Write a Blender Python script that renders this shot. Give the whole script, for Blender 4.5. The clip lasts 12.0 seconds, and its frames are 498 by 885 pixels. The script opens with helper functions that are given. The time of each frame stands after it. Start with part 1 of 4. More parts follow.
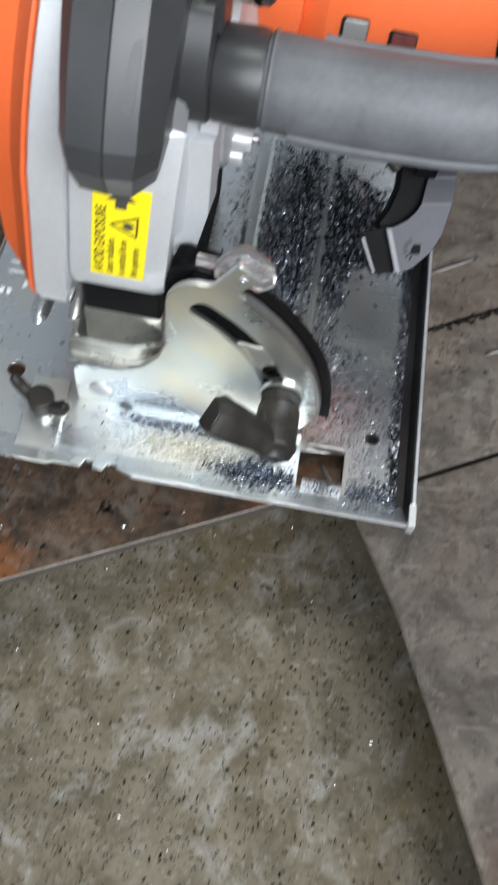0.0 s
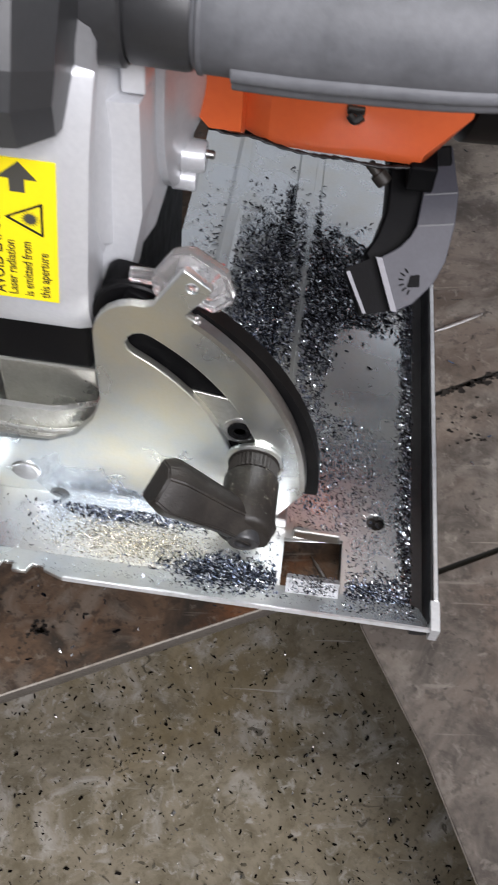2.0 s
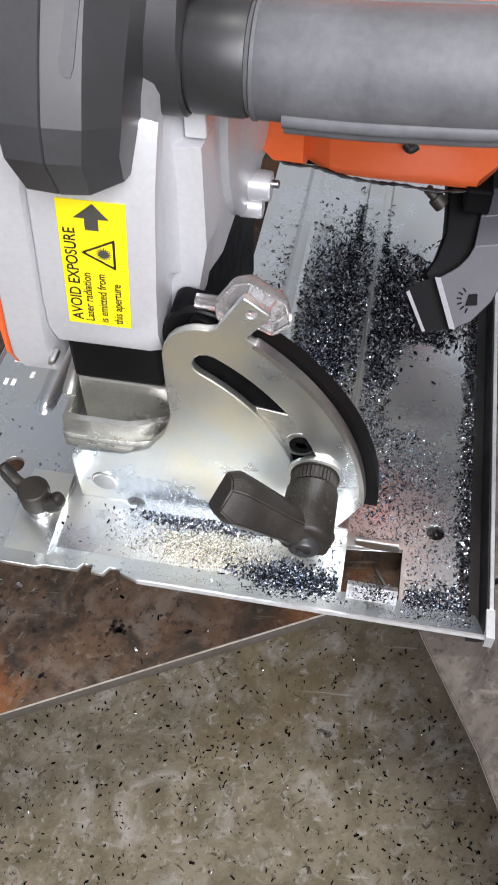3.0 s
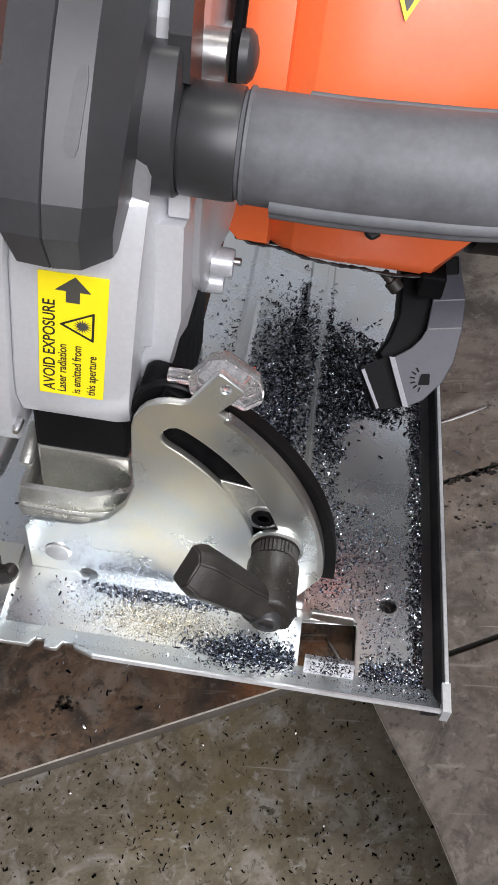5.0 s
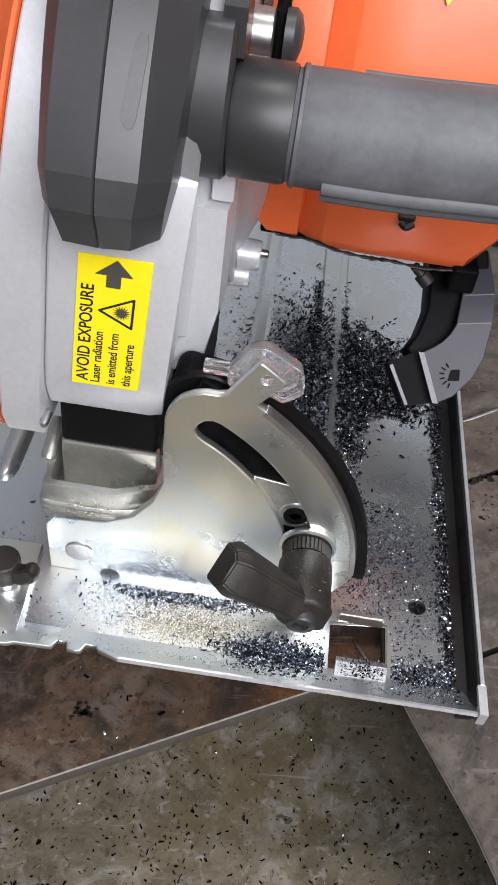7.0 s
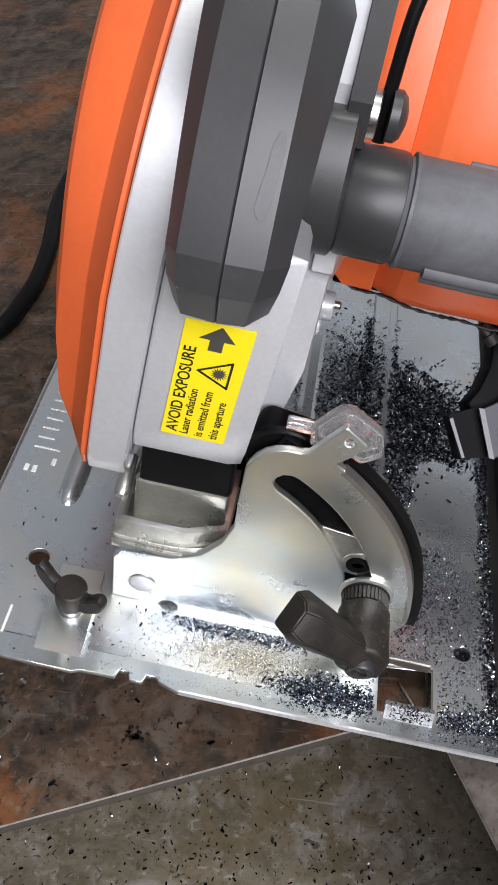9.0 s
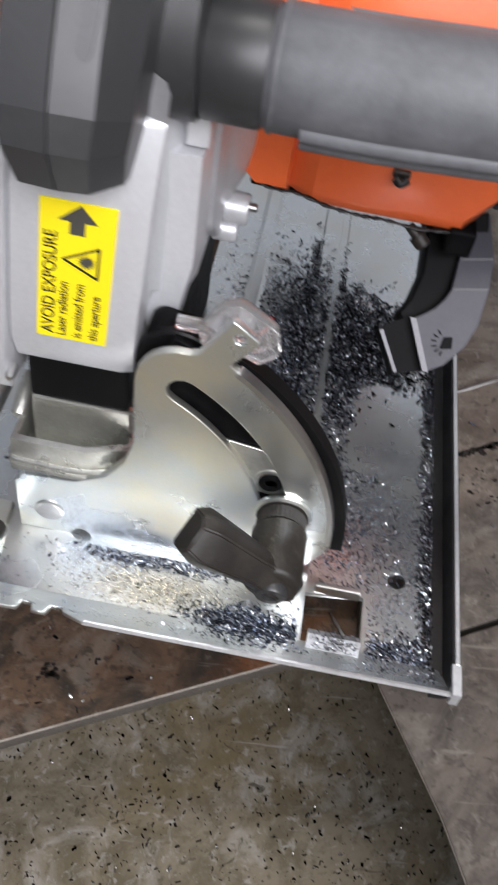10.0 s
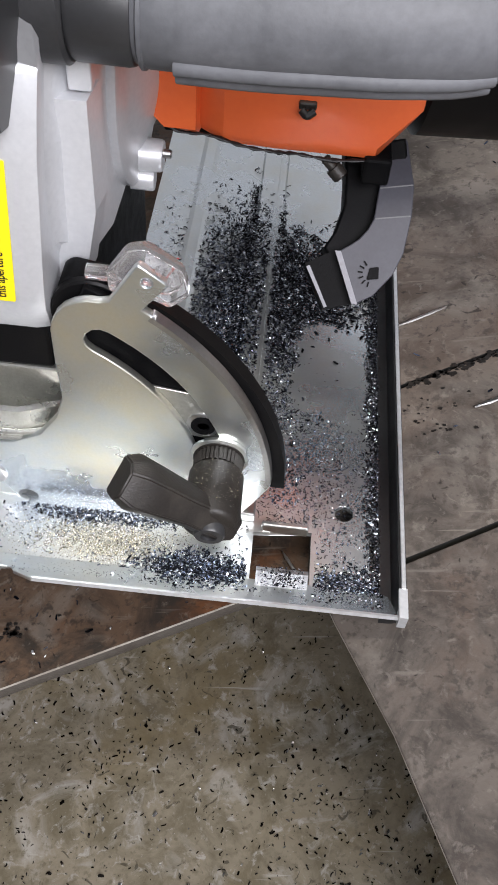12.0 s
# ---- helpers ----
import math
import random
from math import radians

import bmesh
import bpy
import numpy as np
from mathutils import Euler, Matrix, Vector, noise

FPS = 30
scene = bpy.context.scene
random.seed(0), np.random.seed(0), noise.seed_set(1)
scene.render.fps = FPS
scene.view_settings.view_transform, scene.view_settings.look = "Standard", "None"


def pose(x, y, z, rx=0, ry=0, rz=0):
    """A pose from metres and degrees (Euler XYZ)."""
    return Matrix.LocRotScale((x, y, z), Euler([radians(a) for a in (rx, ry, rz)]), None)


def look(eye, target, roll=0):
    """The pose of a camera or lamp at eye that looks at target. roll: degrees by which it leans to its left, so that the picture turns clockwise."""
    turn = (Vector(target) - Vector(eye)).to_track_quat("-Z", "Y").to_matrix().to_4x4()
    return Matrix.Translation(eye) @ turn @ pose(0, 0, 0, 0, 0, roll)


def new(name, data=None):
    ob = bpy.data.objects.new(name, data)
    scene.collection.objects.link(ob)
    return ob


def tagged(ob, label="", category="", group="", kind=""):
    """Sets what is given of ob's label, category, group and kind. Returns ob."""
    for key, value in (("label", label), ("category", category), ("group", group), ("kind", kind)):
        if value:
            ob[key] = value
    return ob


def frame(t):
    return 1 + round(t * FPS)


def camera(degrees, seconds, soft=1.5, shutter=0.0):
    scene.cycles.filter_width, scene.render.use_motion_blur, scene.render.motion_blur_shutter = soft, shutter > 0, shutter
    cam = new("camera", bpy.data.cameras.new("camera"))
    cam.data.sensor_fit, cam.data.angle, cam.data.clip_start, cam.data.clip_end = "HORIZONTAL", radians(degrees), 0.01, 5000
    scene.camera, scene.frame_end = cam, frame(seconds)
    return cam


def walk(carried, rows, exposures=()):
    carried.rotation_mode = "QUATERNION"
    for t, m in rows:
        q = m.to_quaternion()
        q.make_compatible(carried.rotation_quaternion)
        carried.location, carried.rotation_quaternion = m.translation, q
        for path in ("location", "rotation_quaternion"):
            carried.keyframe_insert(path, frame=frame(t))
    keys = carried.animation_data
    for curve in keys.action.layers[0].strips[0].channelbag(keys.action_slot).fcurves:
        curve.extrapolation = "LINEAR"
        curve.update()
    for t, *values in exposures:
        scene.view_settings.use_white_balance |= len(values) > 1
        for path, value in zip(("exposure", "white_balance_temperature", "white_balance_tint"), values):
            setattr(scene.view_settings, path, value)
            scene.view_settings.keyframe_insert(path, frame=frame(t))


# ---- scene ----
# ================= camera and walk =================
cam = camera(31.44, 12.0, soft=0.7, shutter=0.35)
# the saw leans on its blade guard: its base plate tilts 14 degrees to its right
SAW = pose(0, 0, 0.0994, 0, 14.04, 0)
TABLE_Z = 0.0955
PATH = [
    (0, (0.0071, -0.1447, 0.424), (-0.393, 0.81, -1.287), -16.26),
    (0.2, (0.0146, -0.1416, 0.4183), (-0.384, 0.944, -1.214), -14.57),
    (0.3, (0.0151, -0.1389, 0.4132), (-0.391, 0.991, -1.187), -14.01),
    (0.5, (0.0009, -0.1344, 0.405), (-0.389, 1.022, -1.18), -12.95),
    (0.7, (-0.006, -0.1353, 0.3897), (-0.395, 1.069, -1.159), -12.33),
    (1, (-0.0036, -0.1129, 0.3608), (-0.403, 1.093, -1.184), -12.26),
    (1.2, (-0.0005, -0.1182, 0.3449), (-0.411, 1.102, -1.186), -12.68),
    (1.5, (-0.0124, -0.1218, 0.3506), (-0.422, 1.103, -1.177), -13.00),
    (1.7, (-0.0021, -0.1234, 0.3517), (-0.427, 1.128, -1.15), -14.35),
    (2, (0.0031, -0.1239, 0.3446), (-0.41, 1.118, -1.168), -15.05),
    (2.2, (0.0134, -0.1321, 0.3388), (-0.433, 1.137, -1.141), -16.13),
    (2.5, (0.0156, -0.136, 0.3391), (-0.558, 1.088, -1.135), -20.13),
    (2.7, (0.0162, -0.1312, 0.3464), (-0.609, 1.085, -1.113), -21.59),
    (4.3, (0.004, -0.1332, 0.3665), (-0.408, 1.192, -1.074), -13.50),
    (4.5, (0.0037, -0.1338, 0.3654), (-0.399, 1.202, -1.067), -12.99),
    (5, (-0.0012, -0.1329, 0.3621), (-0.403, 1.233, -1.042), -12.79),
    (5.5, (0.0008, -0.1287, 0.3564), (-0.381, 1.256, -1.035), -12.19),
    (6, (-0.0124, -0.1308, 0.3474), (-0.384, 1.262, -1.039), -11.86),
    (6.5, (-0.0217, -0.1362, 0.3541), (-0.387, 1.255, -1.036), -11.66),
    (7, (-0.0191, -0.1325, 0.3559), (-0.368, 1.256, -1.041), -11.06),
    (7.2, (-0.0181, -0.1347, 0.3598), (-0.367, 1.257, -1.034), -10.84),
    (8.8, (-0.0331, -0.1284, 0.3794), (-0.38, 1.255, -1.023), -7.26),
    (9, (-0.0392, -0.1301, 0.377), (-0.384, 1.247, -1.032), -7.63),
    (9.5, (-0.04, -0.1273, 0.3706), (-0.387, 1.25, -1.038), -7.43),
    (9.7, (-0.0335, -0.1275, 0.3613), (-0.369, 1.255, -1.044), -7.09),
    (10, (-0.0105, -0.1239, 0.3474), (-0.388, 1.199, -1.104), -10.10),
    (10.2, (0.0061, -0.1202, 0.3402), (-0.391, 1.184, -1.123), -12.67),
    (10.5, (0.0163, -0.1155, 0.3423), (-0.375, 1.159, -1.149), -14.86),
    (11, (0.0164, -0.1234, 0.346), (-0.368, 1.144, -1.152), -15.01),
    (11.5, (0.0066, -0.1256, 0.3424), (-0.381, 1.136, -1.161), -14.83),
    (12, (0.0102, -0.1277, 0.3418), (-0.376, 1.133, -1.162), -15.83),
]
walk(cam, [(t, look(eye, target, roll)) for t, eye, target, roll in PATH],
     [(0.0, 0.08, 6250, 3), (0.5, 0.02, 6250, 5), (1.0, 0.04, 6300, 5), (1.5, 0.02, 6500, 9), (2.0, 0.08, 6500, 10), (2.5, 0.35, 6500, 10), (2.8, 0.35, 6500, 10), (4.3, 0.05, 6500, 10),
      (5.0, 0.02, 6500, 10), (6.0, 0.12, 6500, 10), (7.0, -0.04, 6500, 10), (9.0, -0.13, 6500, 10), (9.5, -0.13, 6500, 10), (10.0, 0.0, 6500, 10), (10.5, 0.34, 6500, 10), (11.0, 0.30, 6500, 10), (11.5, 0.20, 6500, 10), (12.0, 0.15, 6500, 10)])

# ================= world and lamps =================
world = bpy.data.worlds.new("workshop_air")
scene.world = world
world.use_nodes = True
world.node_tree.nodes["Background"].inputs[0].default_value = (0.9, 0.95, 1.0, 1)
world.node_tree.nodes["Background"].inputs[1].default_value = 0.25


def area(name, size, size_y, power, colour, eye, target):
    data = bpy.data.lights.new(name, "AREA")
    data.shape, data.size, data.size_y, data.energy, data.color = "RECTANGLE", size, size_y, power, colour
    ob = new(name, data)
    ob.matrix_world = look(eye, target)
    return ob


area("window_light", 1.8, 1.2, 98.0, (0.985, 0.965, 1.02), (0.95, -1.58, 1.45), (0.15, 0.0, 0.45))
area("ceiling_lamp_light", 1.2, 0.25, 24.0, (1.0, 0.96, 0.90), (0.70, 0.10, 2.50), (0.70, 0.10, 0.0))


# ================= materials =================
def links(mat):
    nt = mat.node_tree
    return nt.nodes, nt.links


def material(name, colour, rough=0.5, metal=0.0, grain=0.0, scale=400.0, stain=None, stain_scale=18.0, stain_amount=0.5,
             bump=0.0, bump_scale=600.0, rough_var=0.0, stretch=(1, 1, 1), coat=0.0, island=0.0, gloss=0.5, detail=7.0):
    """A surface with fine grain, larger stains and relief, in real-world size."""
    mat = bpy.data.materials.new(name)
    mat.use_nodes = True
    n, l = links(mat)
    b = n["Principled BSDF"]
    b.inputs["Metallic"].default_value = metal
    b.inputs["Roughness"].default_value = rough
    b.inputs["Coat Weight"].default_value = coat
    b.inputs["Specular IOR Level"].default_value = gloss
    tc = n.new("ShaderNodeTexCoord")
    mp = n.new("ShaderNodeMapping")
    mp.inputs["Scale"].default_value = stretch
    l.new(tc.outputs["Object"], mp.inputs["Vector"])
    fine = n.new("ShaderNodeTexNoise")
    fine.inputs["Scale"].default_value = scale
    fine.inputs["Detail"].default_value = 5
    l.new(mp.outputs[0], fine.inputs["Vector"])
    big = n.new("ShaderNodeTexNoise")
    big.inputs["Scale"].default_value = stain_scale
    big.inputs["Detail"].default_value = detail
    big.inputs["Roughness"].default_value = 0.65
    l.new(tc.outputs["Object"], big.inputs["Vector"])
    ramp = n.new("ShaderNodeValToRGB")
    ramp.color_ramp.elements[0].position = 0.42
    ramp.color_ramp.elements[1].position = 0.66
    ramp.color_ramp.elements[0].color = (*colour, 1)
    s = stain or tuple(c * 0.8 for c in colour)
    ramp.color_ramp.elements[1].color = (*[c + (q - c) * stain_amount for c, q in zip(colour, s)], 1)
    l.new(big.outputs[0], ramp.inputs[0])
    mix = n.new("ShaderNodeMix")
    mix.data_type, mix.blend_type = "RGBA", "OVERLAY"
    mix.inputs["Factor"].default_value = grain
    l.new(ramp.outputs[0], mix.inputs[6])
    l.new(fine.outputs[0], mix.inputs[7])
    last = mix.outputs[2]
    if island:
        geo = n.new("ShaderNodeNewGeometry")
        hsv = n.new("ShaderNodeHueSaturation")
        mr = n.new("ShaderNodeMapRange")
        mr.inputs[3].default_value, mr.inputs[4].default_value = 1 - island, 1 + island
        l.new(geo.outputs["Random Per Island"], mr.inputs[0])
        l.new(mr.outputs[0], hsv.inputs["Value"])
        l.new(last, hsv.inputs["Color"])
        last = hsv.outputs[0]
    l.new(last, b.inputs["Base Color"])
    if rough_var:
        mr = n.new("ShaderNodeMapRange")
        mr.inputs[1].default_value, mr.inputs[2].default_value = 0.3, 0.7
        mr.inputs[3].default_value, mr.inputs[4].default_value = max(0.05, rough - rough_var), rough + rough_var
        l.new(big.outputs[0], mr.inputs[0])
        l.new(mr.outputs[0], b.inputs["Roughness"])
    if bump:
        bf = n.new("ShaderNodeTexNoise")
        bf.inputs["Scale"].default_value = bump_scale
        bf.inputs["Detail"].default_value = 4
        l.new(mp.outputs[0], bf.inputs["Vector"])
        bp = n.new("ShaderNodeBump")
        bp.inputs["Strength"].default_value = bump
        bp.inputs["Distance"].default_value = 0.001
        l.new(bf.outputs[0], bp.inputs["Height"])
        l.new(bp.outputs[0], b.inputs["Normal"])
    return mat


def chip_material(name, dark, mid, bright):
    """Loose chips, mostly dark with blued faces, a few bright ones."""
    mat = bpy.data.materials.new(name)
    mat.use_nodes = True
    n, l = links(mat)
    b = n["Principled BSDF"]
    b.inputs["Metallic"].default_value, b.inputs["Roughness"].default_value = 0.9, 0.24
    geo, ramp = n.new("ShaderNodeNewGeometry"), n.new("ShaderNodeValToRGB")
    e = ramp.color_ramp.elements
    e[0].color, e[1].color, e[1].position = (*dark, 1), (*bright, 1), 1.0
    for pos, c in ((0.46, dark), (0.62, mid), (0.82, mid), (0.94, bright)):
        e.new(pos).color = (*c, 1)
    l.new(geo.outputs["Random Per Island"], ramp.inputs[0])
    l.new(ramp.outputs[0], b.inputs["Base Color"])
    return mat


ZINC = material("zinc_plated_steel", (0.79, 0.85, 0.88), 0.29, 0.97, 0.25, 1200, (0.93, 0.89, 0.72), 24, 0.8, 0.05, 900, 0.07, detail=4.0)
ZINC_PLATE = material("zinc_plated_base", (0.68, 0.72, 0.75), 0.28, 0.92, 0.15, 900, (0.68, 0.66, 0.58), 25, 0.6, 0.03, 700, 0.06, detail=4.0)
CAST = material("cast_aluminium_paint", (0.56, 0.57, 0.59), 0.35, 0.38, 0.12, 700, (0.52, 0.53, 0.55), 26, 0.5, 0.03, 1200, 0.05)
CAST_RAW = material("raw_cast_aluminium", (0.66, 0.66, 0.62), 0.33, 0.95, 0.25, 900, (0.50, 0.50, 0.46), 70, 0.7, 0.12, 1100, 0.10)
ORANGE = material("orange_plastic", (0.68, 0.125, 0.034), 0.36, 0.0, 0.10, 500, (0.62, 0.108, 0.030), 30, 0.6, 0.02, 1500, 0.07)
GREY = material("dark_grey_plastic", (0.032, 0.033, 0.035), 0.42, 0.0, 0.16, 700, (0.044, 0.045, 0.047), 22, 0.6, 0.022, 2200, 0.07, gloss=0.55)
PALE = material("pale_worn_plastic", (0.20, 0.20, 0.22), 0.5, 0.0, 0.2, 900, gloss=0.3)
BADGE = material("worn_grey_badge", (0.050, 0.051, 0.055), 0.45, 0.0, 0.3, 900)
RUBBER = material("grey_rubber", (0.088, 0.091, 0.099), 0.55, 0.0, 0.2, 500, (0.135, 0.139, 0.150), 34, 0.8, 0.05, 1800, 0.09, gloss=0.45)
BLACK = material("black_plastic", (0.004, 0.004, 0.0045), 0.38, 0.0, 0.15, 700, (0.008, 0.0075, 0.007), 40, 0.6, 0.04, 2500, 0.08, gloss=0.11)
SLEEVE = material("matt_black_plastic", (0.023, 0.0235, 0.025), 0.42, 0.0, 0.2, 900, (0.032, 0.032, 0.034), 30, 0.6, 0.03, 2500, 0.07, gloss=0.5)
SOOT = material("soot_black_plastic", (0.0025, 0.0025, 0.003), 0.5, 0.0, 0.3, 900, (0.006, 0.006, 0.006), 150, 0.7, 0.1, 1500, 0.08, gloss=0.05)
# oily grime on seam and hook; painted shadow edge in the shell windows
GRIME_SHADE = material("black_grime_and_shade", (0.006, 0.006, 0.0065), 0.38, 0.0, 0.3, 900, (0.016, 0.016, 0.016), 120, 0.7, 0.3, 900, 0.1, gloss=0.25)
LEVER = material("black_oxide_steel", (0.0150, 0.0130, 0.0115), 0.42, 0.0, 0.35, 1200, (0.028, 0.024, 0.020), 110, 0.8, 0.14, 1800, 0.07, gloss=0.30)
BRKT = material("slate_grey_plastic", (0.047, 0.047, 0.057), 0.46, 0.0, 0.12, 800, (0.032, 0.032, 0.039), 40, 0.5, 0.03, 2500, gloss=0.26)
YELLOW = material("yellow_label", (0.88, 0.72, 0.01), 0.40, 0.0, 0.04, 900, (0.84, 0.66, 0.01), 40, 0.4)
INK = material("black_ink", (0.012, 0.012, 0.011), 0.5)
GREYINK = material("dark_grey_ink", (0.06, 0.058, 0.05), 0.5)
DARKRED = material("dark_red_plastic", (0.13, 0.025, 0.022), 0.4, 0.0, 0.3, 700, (0.03, 0.015, 0.014), 300, 0.8)
REDINK = material("red_ink", (0.55, 0.05, 0.04), 0.5)
WHITEINK = material("pale_scale_mark", (0.78, 0.78, 0.76), 0.5)
CHIP = chip_material("steel_chips", (0.020, 0.023, 0.031), (0.15, 0.18, 0.25), (0.92, 0.95, 1.0))
CHIP_DARK = chip_material("oily_dark_chips", (0.014, 0.014, 0.017), (0.085, 0.092, 0.115), (0.70, 0.74, 0.80))
# filings whose sandy tint includes painted glare from the zinc
DUST = chip_material("glare_tinted_filings", (0.36, 0.33, 0.25), (0.74, 0.69, 0.54), (0.95, 0.91, 0.80))
# near-black: the rim's grime and the shade inside it in one colour
RIM = material("grimy_shaded_zinc", (0.020, 0.020, 0.021), 0.45, 0.3, 0.3, 900, (0.010, 0.010, 0.011), 70, 0.95, 0.10, 900, 0.08)
FLAKE = chip_material("dark_steel_flakes", (0.018, 0.015, 0.013), (0.045, 0.040, 0.034), (0.30, 0.29, 0.28))
STEEL = material("bright_cut_steel", (0.62, 0.62, 0.62), 0.32, 1.0, 0.2, 900, (0.45, 0.44, 0.42), 60, 0.6, 0.04, 800)


def clear_plastic():
    mat = bpy.data.materials.new("clear_acrylic")
    mat.use_nodes = True
    b = mat.node_tree.nodes["Principled BSDF"]
    b.inputs["Base Color"].default_value = (1.0, 0.99, 0.99, 1)
    b.inputs["Roughness"].default_value = 0.02
    b.inputs["Transmission Weight"].default_value = 0.93
    b.inputs["IOR"].default_value = 1.47
    return mat


CLEAR = clear_plastic()


def slab_material(name, base, dark, rust, rust_amount, light, rough):
    """Dirty mill-scale steel or worn floor: blotches at three scales, dark pits and thin pale scratches."""
    mat = bpy.data.materials.new(name)
    mat.use_nodes = True
    n, l = links(mat)
    b = n["Principled BSDF"]
    b.inputs["Metallic"].default_value = 0.1
    b.inputs["Specular IOR Level"].default_value = 0.22
    tc = n.new("ShaderNodeTexCoord")

    def noise_tex(scale, detail=6, rough_=0.6, dist=0.0):
        t = n.new("ShaderNodeTexNoise")
        t.inputs["Scale"].default_value, t.inputs["Detail"].default_value = scale, detail
        t.inputs["Roughness"].default_value, t.inputs["Distortion"].default_value = rough_, dist
        l.new(tc.outputs["Object"], t.inputs["Vector"])
        return t.outputs[0]

    def ramp(src, lo, hi):
        r = n.new("ShaderNodeMapRange")
        r.inputs[1].default_value, r.inputs[2].default_value = lo, hi
        l.new(src, r.inputs[0])
        return r.outputs[0]

    def mix(fac, a, c, amount=1.0):
        m = n.new("ShaderNodeMix")
        m.data_type = "RGBA"
        if amount != 1.0:
            mu = n.new("ShaderNodeMath")
            mu.operation, mu.inputs[1].default_value = "MULTIPLY", amount
            l.new(fac, mu.inputs[0])
            fac = mu.outputs[0]
        l.new(fac, m.inputs[0])
        if isinstance(a, tuple):
            m.inputs[6].default_value = (*a, 1)
        else:
            l.new(a, m.inputs[6])
        m.inputs[7].default_value = (*c, 1)
        return m.outputs[2]

    big, mid, fine = noise_tex(9, 7, 0.62, 0.4), noise_tex(42, 8, 0.68, 0.6), noise_tex(320, 5, 0.6)
    col = mix(ramp(mid, 0.43, 0.60), base, dark, 0.95)
    col = mix(ramp(big, 0.50, 0.64), col, rust, rust_amount)
    col = mix(ramp(noise_tex(34, 6, 0.62, 0.8), 0.54, 0.66), col, light, 0.5)
    col = mix(ramp(noise_tex(90, 6, 0.7, 1.2), 0.58, 0.68), col, light, 0.35)
    col = mix(ramp(fine, 0.54, 0.66), col, dark, 0.75)
    col = mix(ramp(noise_tex(210, 5, 0.65, 0.5), 0.58, 0.68), col, light, 0.5)
    col = mix(ramp(noise_tex(130, 4, 0.5, 1.5), 0.66, 0.71), col, tuple(c * 0.35 for c in dark), 0.8)
    col = mix(ramp(noise_tex(22, 9, 0.7, 1.0), 0.57, 0.72), col, tuple(c * 0.5 for c in dark), 0.6)
    mp = n.new("ShaderNodeMapping")
    mp.inputs["Rotation"].default_value = (0, 0, 0.9)
    mp.inputs["Scale"].default_value = (1.0, 14.0, 1.0)
    l.new(tc.outputs["Object"], mp.inputs["Vector"])
    sc = n.new("ShaderNodeTexNoise")
    sc.inputs["Scale"].default_value, sc.inputs["Detail"].default_value = 26, 3
    l.new(mp.outputs[0], sc.inputs["Vector"])
    col = mix(ramp(sc.outputs[0], 0.68, 0.74), col, light, 0.5)
    l.new(col, b.inputs["Base Color"])
    rr = n.new("ShaderNodeMapRange")
    rr.inputs[1].default_value, rr.inputs[2].default_value = 0.35, 0.65
    rr.inputs[3].default_value, rr.inputs[4].default_value = rough - 0.10, rough + 0.14
    l.new(mid, rr.inputs[0])
    l.new(rr.outputs[0], b.inputs["Roughness"])
    bp = n.new("ShaderNodeBump")
    bp.inputs["Strength"].default_value, bp.inputs["Distance"].default_value = 0.35, 0.0006
    l.new(fine, bp.inputs["Height"])
    l.new(bp.outputs[0], b.inputs["Normal"])
    return mat


SLAB_RUST = slab_material("rusty_steel_slab", (0.088, 0.057, 0.038), (0.026, 0.021, 0.017), (0.215, 0.080, 0.026), 0.85, (0.17, 0.145, 0.12), 0.46)
SLAB_GREY = slab_material("grey_brown_slab", (0.150, 0.130, 0.112), (0.070, 0.060, 0.052), (0.155, 0.105, 0.075), 0.35, (0.25, 0.225, 0.195), 0.48)
SLAB_NEAR = slab_material("dark_grey_brown_slab", (0.112, 0.096, 0.083), (0.050, 0.043, 0.038), (0.130, 0.082, 0.058), 0.45, (0.190, 0.170, 0.150), 0.48)
FLOOR = slab_material("worn_floor", (0.186, 0.161, 0.120), (0.106, 0.090, 0.060), (0.150, 0.115, 0.060), 0.6, (0.37, 0.36, 0.34), 0.40)
DULL = material("dull_pressed_steel", (0.27, 0.28, 0.29), 0.45, 0.7, 0.3, 900, (0.12, 0.12, 0.12), 260, 0.9, 0.2, 900)
# pale, half diffuse: holds the bright highlight along the cut edges
EDGE = material("cut_edge_highlight", (0.66, 0.68, 0.70), 0.42, 0.7, 0.3, 700, (0.5, 0.5, 0.5), 150, 0.6, 0.1, 900)
ARRIS = material("bright_worn_edge", (0.40, 0.37, 0.33), 0.45, 0.3, 0.3, 500, (0.20, 0.17, 0.14), 60, 0.8)
BARE = material("bare_ground_edge", (0.085, 0.076, 0.067), 0.45, 0.3, 0.3, 500, (0.060, 0.050, 0.043), 50, 0.7, 0.2, 900, 0.1)
# north wall tone, set darker so that the base plate mirrors less light
REFLECTED_WALL = material("unseen_reflected_wall", (0.40, 0.42, 0.445), 0.7, 0, 0.2, 60, (0.34, 0.35, 0.36), 2.0, 0.6)
PLASTER = material("unseen_plaster_wall", (0.62, 0.655, 0.69), 0.8, 0, 0.2, 60, (0.48, 0.50, 0.52), 2.0, 0.6)


# ================= mesh helpers =================
def mesh_object(name, mesh, mat, parent=None, label=""):
    ob = new(name, mesh)
    if mat and not mesh.materials:
        mesh.materials.append(mat)
    ob.parent = parent
    if label:
        tagged(ob, label)
    return ob


